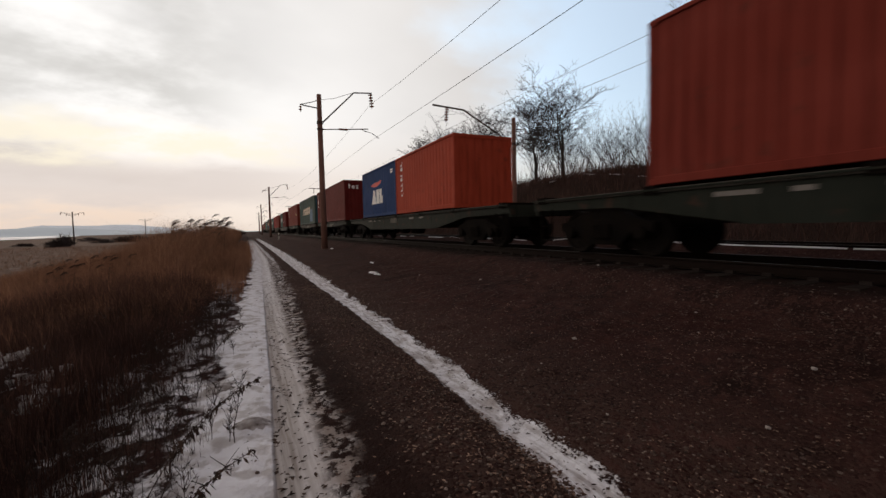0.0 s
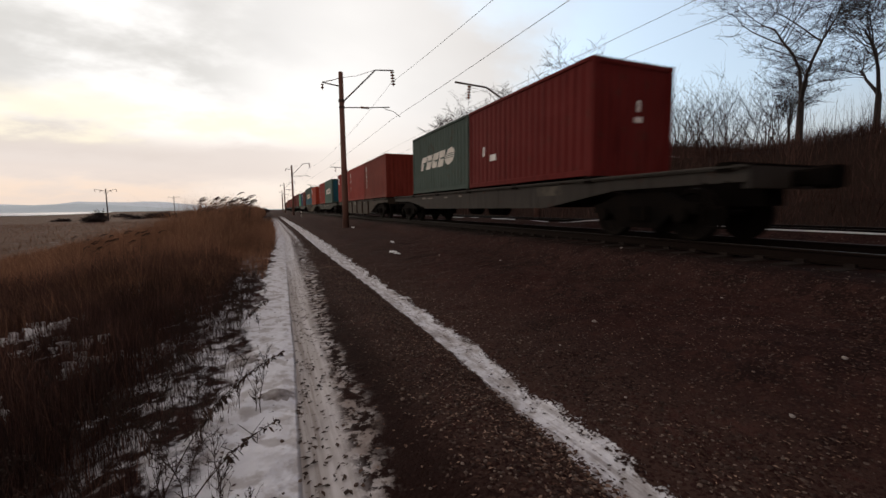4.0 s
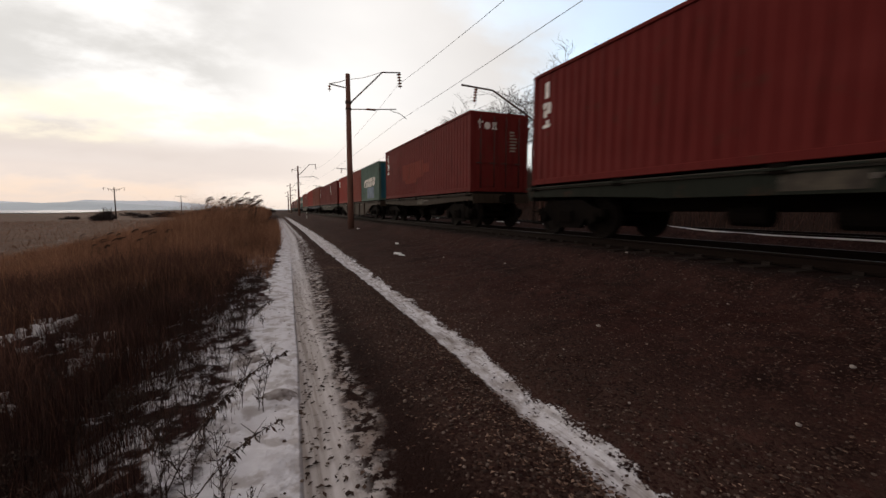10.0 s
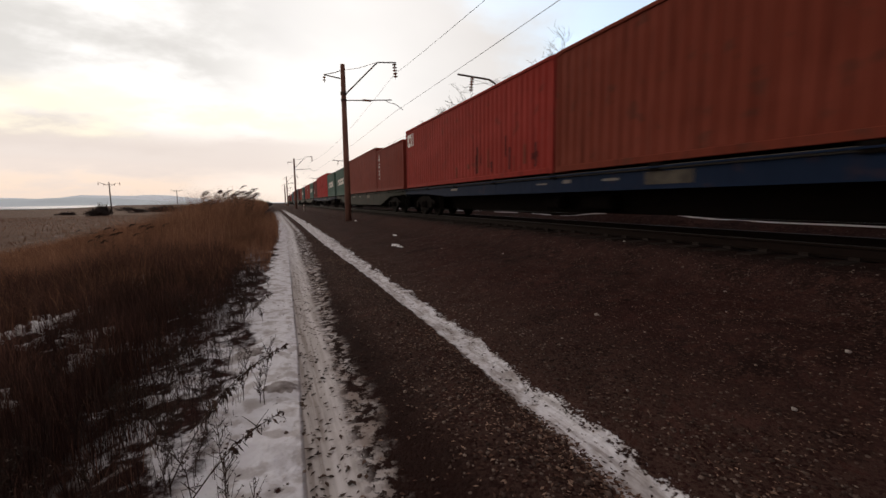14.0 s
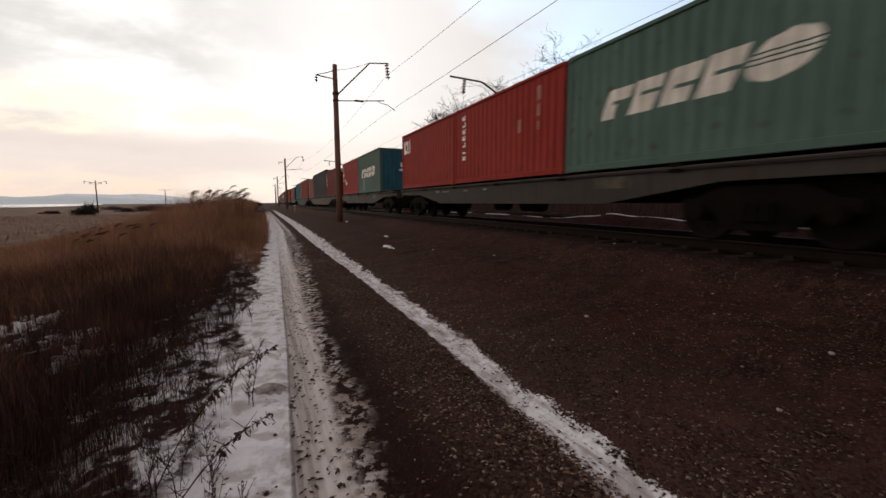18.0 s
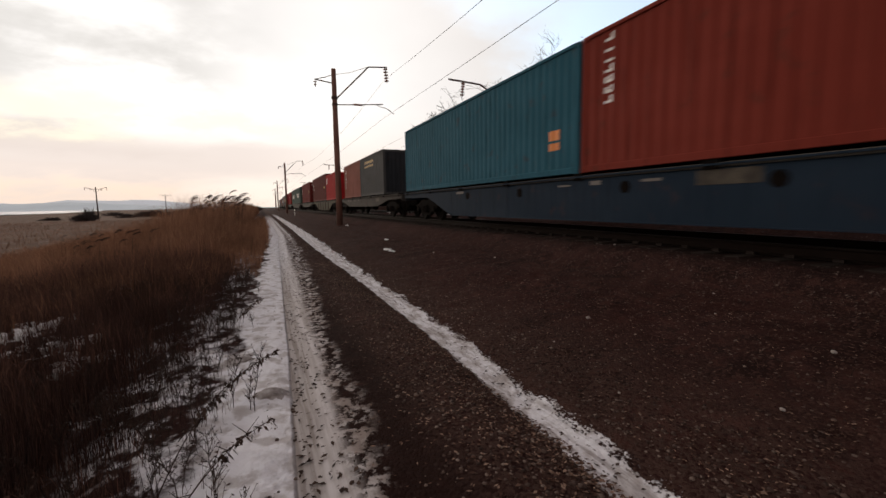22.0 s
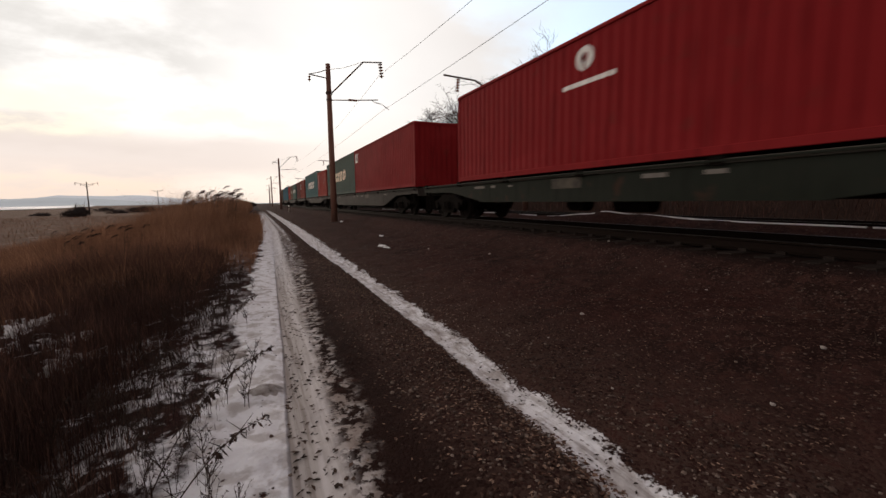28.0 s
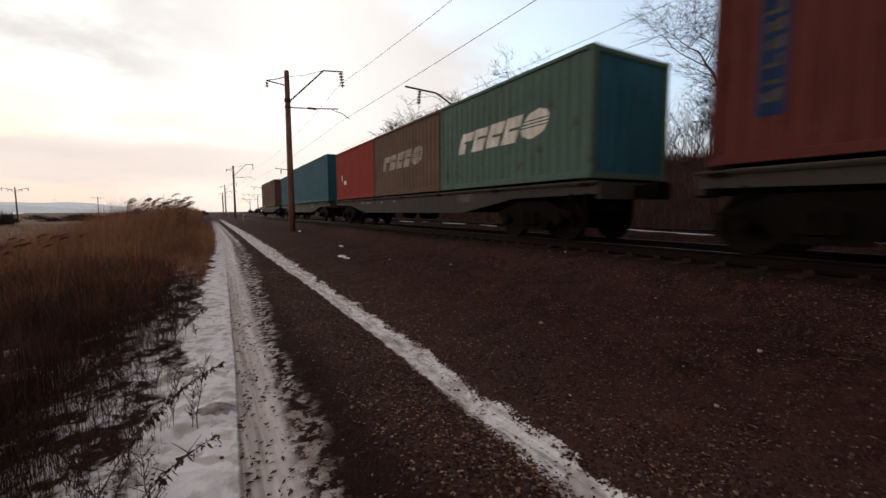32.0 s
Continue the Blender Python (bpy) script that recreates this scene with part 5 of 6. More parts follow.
M_GRASS = blade_material("dry_grass", (0.045, 0.022, 0.0175), (0.175, 0.088, 0.063), (0.080, 0.040, 0.030), 0.2)
M_REED = blade_material("dry_reed", (0.135, 0.064, 0.040), (0.40, 0.215, 0.13), (0.235, 0.118, 0.072), 0.42)
M_FIELD = blade_material("field_grass", (0.125, 0.066, 0.044), (0.21, 0.115, 0.077), (0.15, 0.082, 0.055), 0.6)
M_BROWN = blade_material("brown_weed", (0.032, 0.015, 0.010), (0.19, 0.095, 0.058), (0.085, 0.041, 0.026), 0.3)
M_PLUME = blade_material("reed_head", (0.030, 0.018, 0.014), (0.085, 0.05, 0.034), (0.05, 0.03, 0.022), 0.2)
M_STEM = blade_material("dead_stem", (0.020, 0.011, 0.0095), (0.090, 0.044, 0.036), (0.040, 0.020, 0.0165))
M_WEED = blade_material("dark_weed", (0.026, 0.016, 0.013), (0.090, 0.054, 0.040), (0.045, 0.028, 0.022))


def blades(rng, xs, ys, heights, widths, lean, curl=0.5):
    """Stalks as bent tapering strips; returns vertices and triangles."""
    n = len(xs)
    z = np.array([ground_z(x, y) for x, y in zip(xs, ys)])
    base = np.stack([xs, ys, z - 0.02], 1)
    a = rng.uniform(0, 2 * np.pi, n)
    side = np.stack([np.cos(a), np.sin(a), np.zeros(n)], 1)
    b = rng.uniform(0, 2 * np.pi, n)
    off = np.stack([np.cos(b), np.sin(b), np.zeros(n)], 1) * (np.abs(rng.normal(0, lean, n)) * heights)[:, None]
    up = np.array([0, 0, 1.0])
    w = side * widths[:, None] * 0.5
    mid = base + up * (heights * 0.6)[:, None] + off * (0.6 - 0.25 * curl)
    tip = base + up * heights[:, None] + off
    v = np.stack([base - w, base + w, mid - w * 0.75, mid + w * 0.75, tip], 1).reshape(-1, 3)
    t = np.array([[0, 1, 3], [0, 3, 2], [2, 3, 4]])
    return v, (np.arange(n)[:, None, None] * 5 + t[None]).reshape(-1, 3)


def scatter(rng, n, x0, x1, y0, y1, keep=None):
    xs, ys = rng.uniform(x0, x1, n), rng.uniform(y0, y1, n)
    if keep:
        k = np.array([keep(x, y) for x, y in zip(xs, ys)])
        xs, ys = xs[k], ys[k]
    return xs, ys


def grass_height(x, y):
    """Taller into the field and along the road further off."""
    u = x - bend(y)
    far = steps(y, ((2.0, 0.28), (6.0, 0.42), (10.0, 0.75), (15.0, 1.2), (22.0, 2.05), (32.0, 2.6), (90.0, 2.4)))
    edge = steps(u, ((-16.0, 0.12), (-9.0, 0.25), (-5.5, 0.72), (-3.5, 1.0), (-1.6, 0.85), (-0.8, 0.45)))
    return far * edge * (0.58 + 0.46 * (1 + noise.noise(Vector((x * 0.5, y * 0.5, 9.0)))) + 0.20 * noise.noise(Vector((x * 1.7, y * 1.1, 4.0))))


# old snow among the grass: x, y, half its length
SCRAPS = ((-2.22, 6.37, 0.20), (-2.88, 6.92, 0.16), (-1.91, 5.43, 0.12), (-2.8, 11.2, 0.26), (-3.7, 7.7, 0.22), (-3.35, 8.0, 0.16), (-3.0, 8.2, 0.20), (-3.6, 8.8, 0.16), (-3.8, 14.3, 0.25), (-1.95, 13.0, 0.18), (-4.2, 7.2, 0.2), (-4.9, 8.4, 0.2), (-2.4, 10.2, 0.15), (-2.2, 4.5, 0.14))


def build_grass():
    rng = np.random.default_rng(4)

    def patchy(x, y):
        if any(math.hypot(x - a + 0.12, (y - c) * 0.6 + 0.25) < r * 1.5 for a, c, r in SCRAPS):
            return False
        bare = noise.noise(Vector((x * 0.8, y * 0.5, 1.0)))
        if x > -1.7 + 0.05 * y and rng.random() < 0.30:
            return False
        return bare > (-0.15 if y < 9 else -0.45) or rng.random() < 0.25
    xs, ys = scatter(rng, 95000, -8.5, -0.72, 0.4, 13.0, patchy)
    h = np.array([grass_height(x, y) for x, y in zip(xs, ys)]) * rng.uniform(0.45, 1.15, len(xs))
    v, t = blades(rng, xs, ys, h, rng.uniform(0.003, 0.008, len(xs)), 0.38, 0.9)
    thing("dry_grass", "matted dark brown dry grass beside the road", "grass", kind="stuff", me=mesh_np("dry_grass", v, t, M_GRASS))
    xs, ys = scatter(rng, 70000, -11, -0.85, 8.5, 42.0, lambda x, y: grass_height(x, y) > 0.35)
    h = np.array([grass_height(x, y) for x, y in zip(xs, ys)]) * rng.uniform(0.35, 1.08, len(xs))
    v, t = blades(rng, xs, ys, h, rng.uniform(0.005, 0.013, len(xs)), 0.52, 1.2)
    thing("reed_bed", "tall dry golden brown reeds lining the road", "reeds", kind="stuff", me=mesh_np("reed_bed", v, t, M_REED))
    xs, ys = scatter(rng, 14000, -7, -0.9, 42.0, 130.0)
    xs = xs + np.array([bend(y) for y in ys])
    h = np.array([grass_height(x, y) for x, y in zip(xs, ys)]) * rng.uniform(0.55, 1.08, len(xs))
    v, t = blades(rng, xs, ys, h, rng.uniform(0.04, 0.09, len(xs)), 0.16)
    thing("reed_bed", "distant dry brown reeds along the road", "reeds", kind="stuff", me=mesh_np("reed_bed", v, t, M_REED))
    xs, ys = scatter(rng, 24000, -70, -6, 12.0, 110.0)
    h = rng.uniform(0.10, 0.34, len(xs))
    v, t = blades(rng, xs, ys, h, rng.uniform(0.015, 0.05, len(xs)), 0.7)
    thing("field_grass", "pale brown dry grass on the flat field", "grass", kind="stuff", me=mesh_np("field_grass", v, t, M_FIELD))
    # dark weeds along the edge of the snow
    xs, ys = scatter(rng, 14000, -1.7, 0.35, 10.0, 40.0, lambda x, y: x < steps(y, LEFT_EDGE) + 0.12 * noise.noise(Vector((x * 2, y * 1.5, 3.0))) - 0.05)
    v, t = blades(rng, xs, ys, rng.uniform(0.12, 0.62, len(xs)) * np.clip(ys / 14, 0.6, 1.7), rng.uniform(0.004, 0.010, len(xs)), 0.5, 0.9)
    thing("edge_weeds", "dark dead weeds edging the snowy track", "weeds", kind="stuff", me=mesh_np("edge_weeds", v, t, M_REED))
    # fine upright stems standing through the thin snow beside the road
    xs, ys = scatter(rng, 52000, -2.8, -0.30, 1.0, 11.0, lambda x, y: rng.random() < (0.17 + min(0.9, max(0.0, (steps(y, LEFT_EDGE) - 0.02 - x) / 0.70))) * (0.45 + 1.5 * max(0.0, noise.noise(Vector((x * 2.2, y * 1.6, 6.0))) + 0.12)))
    v, t = blades(rng, xs, ys, rng.uniform(0.06, 0.40, len(xs)) * np.clip(0.55 + (-0.4 - xs) * 0.6, 0.4, 1.1), rng.uniform(0.0022, 0.0050, len(xs)), 0.20, 0.6)
    thing("dead_stems", "fine dark dead stems standing in thin snow", "weeds", kind="stuff", me=mesh_np("dead_stems", v, t, M_STEM))
    # low dry stalks on the slope between road and line
    xs, ys = scatter(rng, 3500, 2.3, 6.0, 1.0, 40.0, lambda x, y: noise.noise(Vector((x * 0.7, y * 0.4, 5.0))) > 0.12)
    v, t = blades(rng, xs, ys, rng.uniform(0.04, 0.14, len(xs)), rng.uniform(0.005, 0.010, len(xs)), 0.9)
    thing("low_stalks", "short dead stalks among the gravel", "grass", kind="stuff", me=mesh_np("low_stalks", v, t, M_WEED))


build_grass()


def plume_mesh(seed):
    """A reed's stalk, long withered leaves and a drooping feathery head."""
    r = random.Random(seed)
    b = Build()
    h = 2.5
    a = r.uniform(-0.6, 0.6)
    way = Vector((math.cos(a), math.sin(a), 0))
    bow = r.uniform(0.22, 0.36)
    pts = [(0, 0, 0), way * 0.06 + Vector((0, 0, h * 0.5)), way * 0.18 + Vector((0, 0, h * 0.88)), way * (0.18 + bow * 0.5) + Vector((0, 0, h * 0.92)), way * (0.18 + bow) + Vector((0, 0, h * 0.925))]
    b.tube(pts, [0.007, 0.006, 0.004, 0.003, 0.002], 4)

    def blade(p, q, w):
        k = len(b.v)
        b.v += [tuple(p + Vector((0, w, 0))), tuple(p - Vector((0, w, 0))), tuple(q), tuple(p + Vector((0, 0, w)))]
        b.f.extend([(k, k + 1, k + 2), (k + 3, k, k + 2), (k + 1, k + 3, k + 2)])
    for i in range(46):
        t = i / 46
        g = Vector(pts[2 if t < 0.5 else 3])
        p = g.lerp(Vector(pts[3 if t < 0.5 else 4]), (t * 2) % 1.0)
        q = p + way * r.uniform(0.06, 0.16) + Vector((r.uniform(-0.03, 0.03), r.uniform(-0.05, 0.05), r.uniform(-0.09, 0.04)))
        blade(p, q, 0.014)
    for i in range(5):
        t = r.uniform(0.6, 0.97)
        p = Vector(pts[0]).lerp(Vector(pts[2]), t)
        e = a + r.uniform(-0.8, 0.8)
        blade(p, p + Vector((math.cos(e) * 0.34, math.sin(e) * 0.34, r.uniform(-0.02, 0.2))), 0.013)
    return b.mesh("reed_plume", M_PLUME)


def build_plumes():
    r = random.Random(8)
    kinds = [plume_mesh(i) for i in range(6)]
    for i in range(60):
        y = r.uniform(22, 34)
        x = -y * math.tan(radians(r.uniform(2.2, 8.0)))
        thing("reed_plume", "dry reed stalk with a drooping feathery head", "reed", "reed plumes", at=(x, y, ground_z(x, y) - 0.05), me=kinds[i % 6]).scale = (0.9, 0.9, r.uniform(0.84, 1.13))
    for i in range(16):
        y = r.uniform(11, 18)
        x = -y * math.tan(radians(r.uniform(11, 20)))
        thing("reed_plume", "dry reed stalk with a drooping feathery head", "reed", "reed plumes", at=(x, y, ground_z(x, y) - 0.05), me=kinds[i % 6]).scale = (0.5, 0.5, r.uniform(0.46, 0.62))


build_plumes()


def weed_mesh(seed, h):
    """A dead branching weed: a stem, side shoots and small withered leaves."""
    r = random.Random(seed)
    b = Build()
    leaf = Build()
    lean = Vector((r.uniform(-0.25, 0.25), r.uniform(-0.25, 0.25), 0))

    def at(t):
        return lean * (t * t * h) + Vector((0.01 * math.sin(t * 9), 0, t * h))
    b.tube([at(i / 4) for i in range(5)], [0.0032, 0.003, 0.0026, 0.002, 0.0014], 4)
    for i in range(24):
        t = r.uniform(0.12, 0.95)
        a = r.uniform(0, 6.28)
        p = at(t)
        q = p + Vector((math.cos(a) * 0.55, math.sin(a) * 0.55, r.uniform(0.6, 1.2))) * h * r.uniform(0.12, 0.34) * (1.2 - t * 0.6)
        leaf.tube([p, q], [0.0019, 0.0010], 3, False)
        for j in range(4):
            c = p.lerp(q, 0.35 + 0.22 * j)
            k = len(leaf.v)
            d = Vector((r.uniform(-1, 1), r.uniform(-1, 1), r.uniform(-0.3, 1.0))) * 0.016
            e = Vector((r.uniform(-1, 1), r.uniform(-1, 1), r.uniform(-1, 1))) * 0.006
            leaf.v += [tuple(c - e), tuple(c + e), tuple(c + d)]
            leaf.f.append((k, k + 1, k + 2))
    return b.mesh("stem", M_WEED), leaf.mesh("foliage", M_WEED)


def build_weeds():
    r = random.Random(12)
    kinds = [weed_mesh(i, 0.30 + 0.03 * i) for i in range(8)]
    for i in range(190):
        y = 0.9 + 8.5 * r.random() ** 1.5
        x = -0.52 - abs(r.gauss(0, 0.75)) + 0.03 * y if i < 150 else r.uniform(-0.62, -0.12)
        ob = thing("dead_weed", "dark dead weed standing in thin snow", "weed", "dead weeds", at=(x, y, ground_z(x, y) - 0.01))
        part("stem", kinds[i % 8][0], ob)
        tagged(part("foliage", kinds[i % 8][1], ob), kind="stuff")
        ob.rotation_euler = (0, 0, r.uniform(0, 6.28))
        ob.scale = (1, 1, r.uniform(0.55, 1.0))


build_weeds()


def leaning_weed(base, tip, seed):
    """A long dead weed bent over the snow, withered leaves towards its tip."""
    r = random.Random(seed)
    b, leaf = Build(), Build()
    p0, p1 = Vector(base), Vector(tip)

    def at(t):
        return p0.lerp(p1, t) + Vector((0, 0, 0.10 * math.sin(math.pi * t)))
    b.tube([at(i / 6) for i in range(7)], [0.0042, 0.004, 0.0036, 0.0032, 0.003, 0.0024, 0.0016], 5)
    for i in range(90):
        t = 0.45 + 0.55 * r.random()
        p = at(t)
        a = r.uniform(0, 6.283)
        q = p + Vector((math.cos(a) * 0.035, math.sin(a) * 0.035, r.uniform(-0.06, 0.03)))
        e = Vector((r.uniform(-1, 1), r.uniform(-1, 1), r.uniform(-1, 1))) * 0.009
        k = len(leaf.v)
        m = p.lerp(q, 0.5)
        leaf.v += [tuple(p), tuple(m + e), tuple(q), tuple(m - e)]
        leaf.f.append((k, k + 1, k + 2, k + 3))
    for i in range(7):
        p = at(r.uniform(0.2, 0.8))
        q = p + Vector((r.uniform(-0.1, 0.1), r.uniform(-0.1, 0.1), r.uniform(0.02, 0.14)))
        leaf.tube([p, q], [0.003, 0.0015], 3, False)
    w = thing("leaning_weed", "long dead weed leaning over the snow", "weed", "dead weeds")
    part("stem", b.mesh("stem", M_WEED), w)
    tagged(part("foliage", leaf.mesh("foliage", M_WEED), w), kind="stuff")


leaning_weed((-0.66, 3.0, -0.05), (0.07, 3.67, 0.35), 1)
leaning_weed((-0.55, 2.15, -0.03), (0.0, 2.56, 0.30), 2)
leaning_weed((-0.62, 2.5, -0.04), (-0.28, 3.1, 0.30), 3)
leaning_weed((-0.50, 5.2, -0.04), (-0.05, 5.9, 0.35), 4)


# ---- stones ----
def pebble(seed):
    r = random.Random(seed)
    bm = bmesh.new()
    bmesh.ops.create_icosphere(bm, subdivisions=1, radius=1.0)
    for v in bm.verts:
        v.co *= r.uniform(0.7, 1.15)
        v.co.z *= 0.6
    co = np.array([v.co[:] for v in bm.verts])
    tr = np.array([[v.index for v in f.verts] for f in bm.faces])
    bm.free()
    return co, tr


def build_stones():
    rng = np.random.default_rng(21)
    shapes = [pebble(i) for i in range(6)]
    vs, ts, k = [], [], 0
    xs = np.concatenate([1.72 - np.abs(rng.normal(0, 0.36, 5200)), rng.uniform(0.85, 1.7, 2600), 2.12 + np.abs(rng.normal(0, 0.5, 3600)), rng.uniform(2.6, 6.2, 2600), rng.uniform(0.0, 0.85, 260), rng.uniform(5.2, 6.6, 1500)])
    n = len(xs)
    ys = 0.7 + 19 * rng.random(n) ** 1.6
    size = np.clip(rng.lognormal(-4.75, 0.42, n), 0.004, 0.022) * np.where(xs > 2.8, 0.8, 1.0)
    for i in range(n):
        co, tr = shapes[i % 6]
        a = rng.uniform(0, 6.28)
        c, s = math.cos(a), math.sin(a)
        p = co * size[i] * [1, rng.uniform(0.7, 1.3), 1]
        p = p @ np.array([[c, s, 0], [-s, c, 0], [0, 0, 1]])
        vs.append(p + [xs[i], ys[i], ground_z(xs[i], ys[i]) + size[i] * 0.15])
        ts.append(tr + k)
        k += len(co)
    me = mesh_np("gravel", np.concatenate(vs), np.concatenate(ts), stone_material())
    thing("gravel", "loose dark gravel stones on road and slope", "gravel", kind="stuff", me=me)


def stone_material():
    m = blade_material("gravel_stones", (0.032, 0.019, 0.016), (0.21, 0.160, 0.135), (0.078, 0.050, 0.041))
    return m


build_stones()


def build_litter():
    """Withered leaves and clods: on the snow beside the track, in the road's middle and on the slope."""
    rng = np.random.default_rng(52)
    leaf = np.array([(-1, -0.1, 0), (-0.2, -0.55, 0.25), (0.9, 0, 0.1), (-0.15, 0.5, 0.3), (0.1, 0, 0.0)])
    tri = np.array([(0, 1, 4), (1, 2, 4), (2, 3, 4), (3, 0, 4)])
    for name, label, mat, n, pick, lo, hi in (
            ("fallen_leaves", "dark withered leaves scattered on trodden snow", M_WEED, 620, 0, 0.014, 0.032),
            ("fallen_leaves", "dark clods and leaves in the snowy wheel track", M_WEED, 240, 3, 0.012, 0.026),
            ("fallen_leaves", "brown withered leaves on the road's middle", M_LEAF, 5600, 1, 0.009, 0.022),
            ("fallen_leaves", "reddish brown leaf litter on the slope", M_LEAF, 9000, 2, 0.008, 0.019)):
        ys = 1.2 + (20 if pick == 2 else 13) * rng.random(n) ** 1.8
        if pick == 0:
            xs = np.array([steps(y, LEFT_RUT) for y in ys]) + np.abs(rng.normal(0.06, 0.2, n)) - 0.08
        elif pick == 3:
            xs = np.array([steps(y, RIGHT_RUT) for y in ys]) + rng.normal(0.0, 0.07, n)
        elif pick == 1:
            xs = 1.75 - np.abs(rng.normal(0, 0.42, n))
            ys = 0.9 + 11 * rng.random(n) ** 1.6
        else:
            xs = rng.uniform(2.2, 6.0, n)
        vs, ts = [], []
        for i in range(n):
            a, s = rng.uniform(0, 6.283), rng.uniform(lo, hi)
            c, w = math.cos(a), math.sin(a)
            p = leaf * s * [1, rng.uniform(0.5, 1.1), rng.uniform(-0.6, 1.4)]
            p = p @ np.array([[c, w, 0], [-w, c, 0], [0, 0, 1]])
            vs.append(p + [xs[i], ys[i], ground_z(xs[i], ys[i]) + 0.008])
            ts.append(tri + 5 * i)
        thing(name, label, "leaves", kind="stuff", me=mesh_np(name, np.concatenate(vs), np.concatenate(ts), mat))


M_LEAF = blade_material("withered_leaves", (0.050, 0.024, 0.017), (0.30, 0.20, 0.15), (0.105, 0.056, 0.040))
build_litter()


def pale_stone(x, y, r, label, mat):
    co, tr = pebble(round(x * 10 + y))
    me = mesh_np("stone", co * r * 0.75, tr, mat)
    thing("stone", label, "stone", "pale stones", at=(x, y, ground_z(x, y) + r * 0.2), me=me)


for x, y, r in ((3.62, 3.85, 0.045), (4.34, 1.77, 0.042), (6.33, 6.07, 0.045), (5.35, 3.45, 0.025), (3.3, 1.6, 0.03), (4.7, 3.0, 0.02), (2.9, 3.6, 0.02), (5.0, 8.4, 0.04), (4.3, 10.5, 0.04), (2.6, 2.4, 0.022)):
    pale_stone(x, y, r, "pale stone lying on dark gravel", M_PALE)


def snow_scrap(x, y, length, wide, high=0.025):
    """A low ragged lump of old snow."""
    r = random.Random(round(x * 100))
    b = Build()
    n = 13
    ring = []
    for i in range(n):
        t = i / (n - 1)
        w = wide * math.sin(math.pi * (0.08 + 0.84 * t)) * r.choice((0.12, 0.35, 0.7, 1.0, 1.25))
        ring.append((x + r.uniform(-0.9, 0.9) * wide, y + length * (t - 0.5), w))
    for i, (cx, cy, w) in enumerate(ring):
        z = ground_z(cx, cy)
        b.v += [(cx - w, cy, z - 0.02), (cx - w * 0.5, cy, z + high * 0.8), (cx + w * 0.4, cy, z + high), (cx + w, cy, z - 0.02)]
    for i in range(n - 1):
        b.f += [(4 * i + j, 4 * i + j + 1, 4 * i + 5 + j, 4 * i + 4 + j) for j in range(3)]
    me = b.mesh("snow_scrap", M_SNOW, True)
    thing("snow_scrap", "scrap of old snow on dark ground", "snow", "scraps of snow", me=me)


for x, y, a, w in ((3.68, 12.7, 1.1, 0.08), (5.05, 26.9, 0.7, 0.07), (4.3, 15.2, 0.4, 0.05), (9.9, 21.0, 2.0, 0.10), (27.2, 24.0, 0.9, 0.7), (27.4, 21.6, 0.6, 0.5), (27.0, 26.5, 0.4, 0.5), (26.6, 31.0, 0.4, 0.4)):
    snow_scrap(x, y, a, w)


def build_snowy_tufts():
    """Bits of old snow caught on matted grass."""
    r = random.Random(63)
    b = Build()
    for x, y, size in SCRAPS:
        for i in range(18):
            cx, cy = x + r.gauss(0, 0.85) * size, y + r.gauss(0, 0.9) * size
            w, h, k = r.uniform(0.010, 0.030), r.uniform(0.05, 0.13), len(b.v)
            z, dx, turn = ground_z(cx, cy), r.uniform(-0.03, 0.03), r.uniform(-0.4, 0.4)
            for m, up in ((0.35, -0.03), (0.9, h * 0.8), (1.0, h), (0.3, h + 0.006)):
                for j in range(6):
                    a = 6.2832 * j / 6
                    q = m * w * r.uniform(0.5, 1.3)
                    b.v.append((cx + dx * m + q * 2.2 * math.cos(a), cy + q * math.sin(a) + turn * q * math.cos(a), z + up + r.uniform(-0.006, 0.006)))
            b.f += [(k + n * 6 + j, k + n * 6 + (j + 1) % 6, k + n * 6 + 6 + (j + 1) % 6, k + n * 6 + 6 + j) for n in range(3) for j in range(6)]
            b.f.append(tuple(k + 18 + j for j in range(6)))
    thing("snow_scraps", "scraps of old snow caught on matted dry grass", "snow", kind="stuff", me=b.mesh("snow_scraps", M_SNOW))


build_snowy_tufts()


def dirty_lump(x, y, wide, deep, high):
    """A low heap of trampled snow mixed with earth."""
    r = random.Random(40)
    b = Build()
    rings, k = 5, 16
    for i in range(rings):
        t = i / (rings - 1)
        for j in range(k):
            a = 2 * math.pi * j / k
            m = (1 - t * 0.92) * r.uniform(0.65, 1.25)
            px, py = x + wide * m * math.cos(a), y + deep * m * math.sin(a)
            b.v.append((px, py, ground_z(px, py) - 0.01 + high * math.sin(t * math.pi / 2) * r.uniform(0.8, 1.1)))
    for i in range(rings - 1):
        b.f += [(i * k + j, i * k + (j + 1) % k, (i + 1) * k + (j + 1) % k, (i + 1) * k + j) for j in range(k)]
    b.f.append(tuple((rings - 1) * k + j for j in range(k)))
    thing("snow_lump", "low heap of trampled snow grey with earth", "snow", me=b.mesh("snow_lump", M_DIRTY, True))


M_DIRTY = smat("dirty_snow", (0.52, 0.49, 0.485), 0.9, 0.0, 0.4, 12.0, (0.22, 0.185, 0.17), 1.0, 30)
dirty_lump(0.0, 3.6, 0.16, 0.12, 0.04)
dirty_lump(-0.30, 4.6, 0.20, 0.20, 0.04)


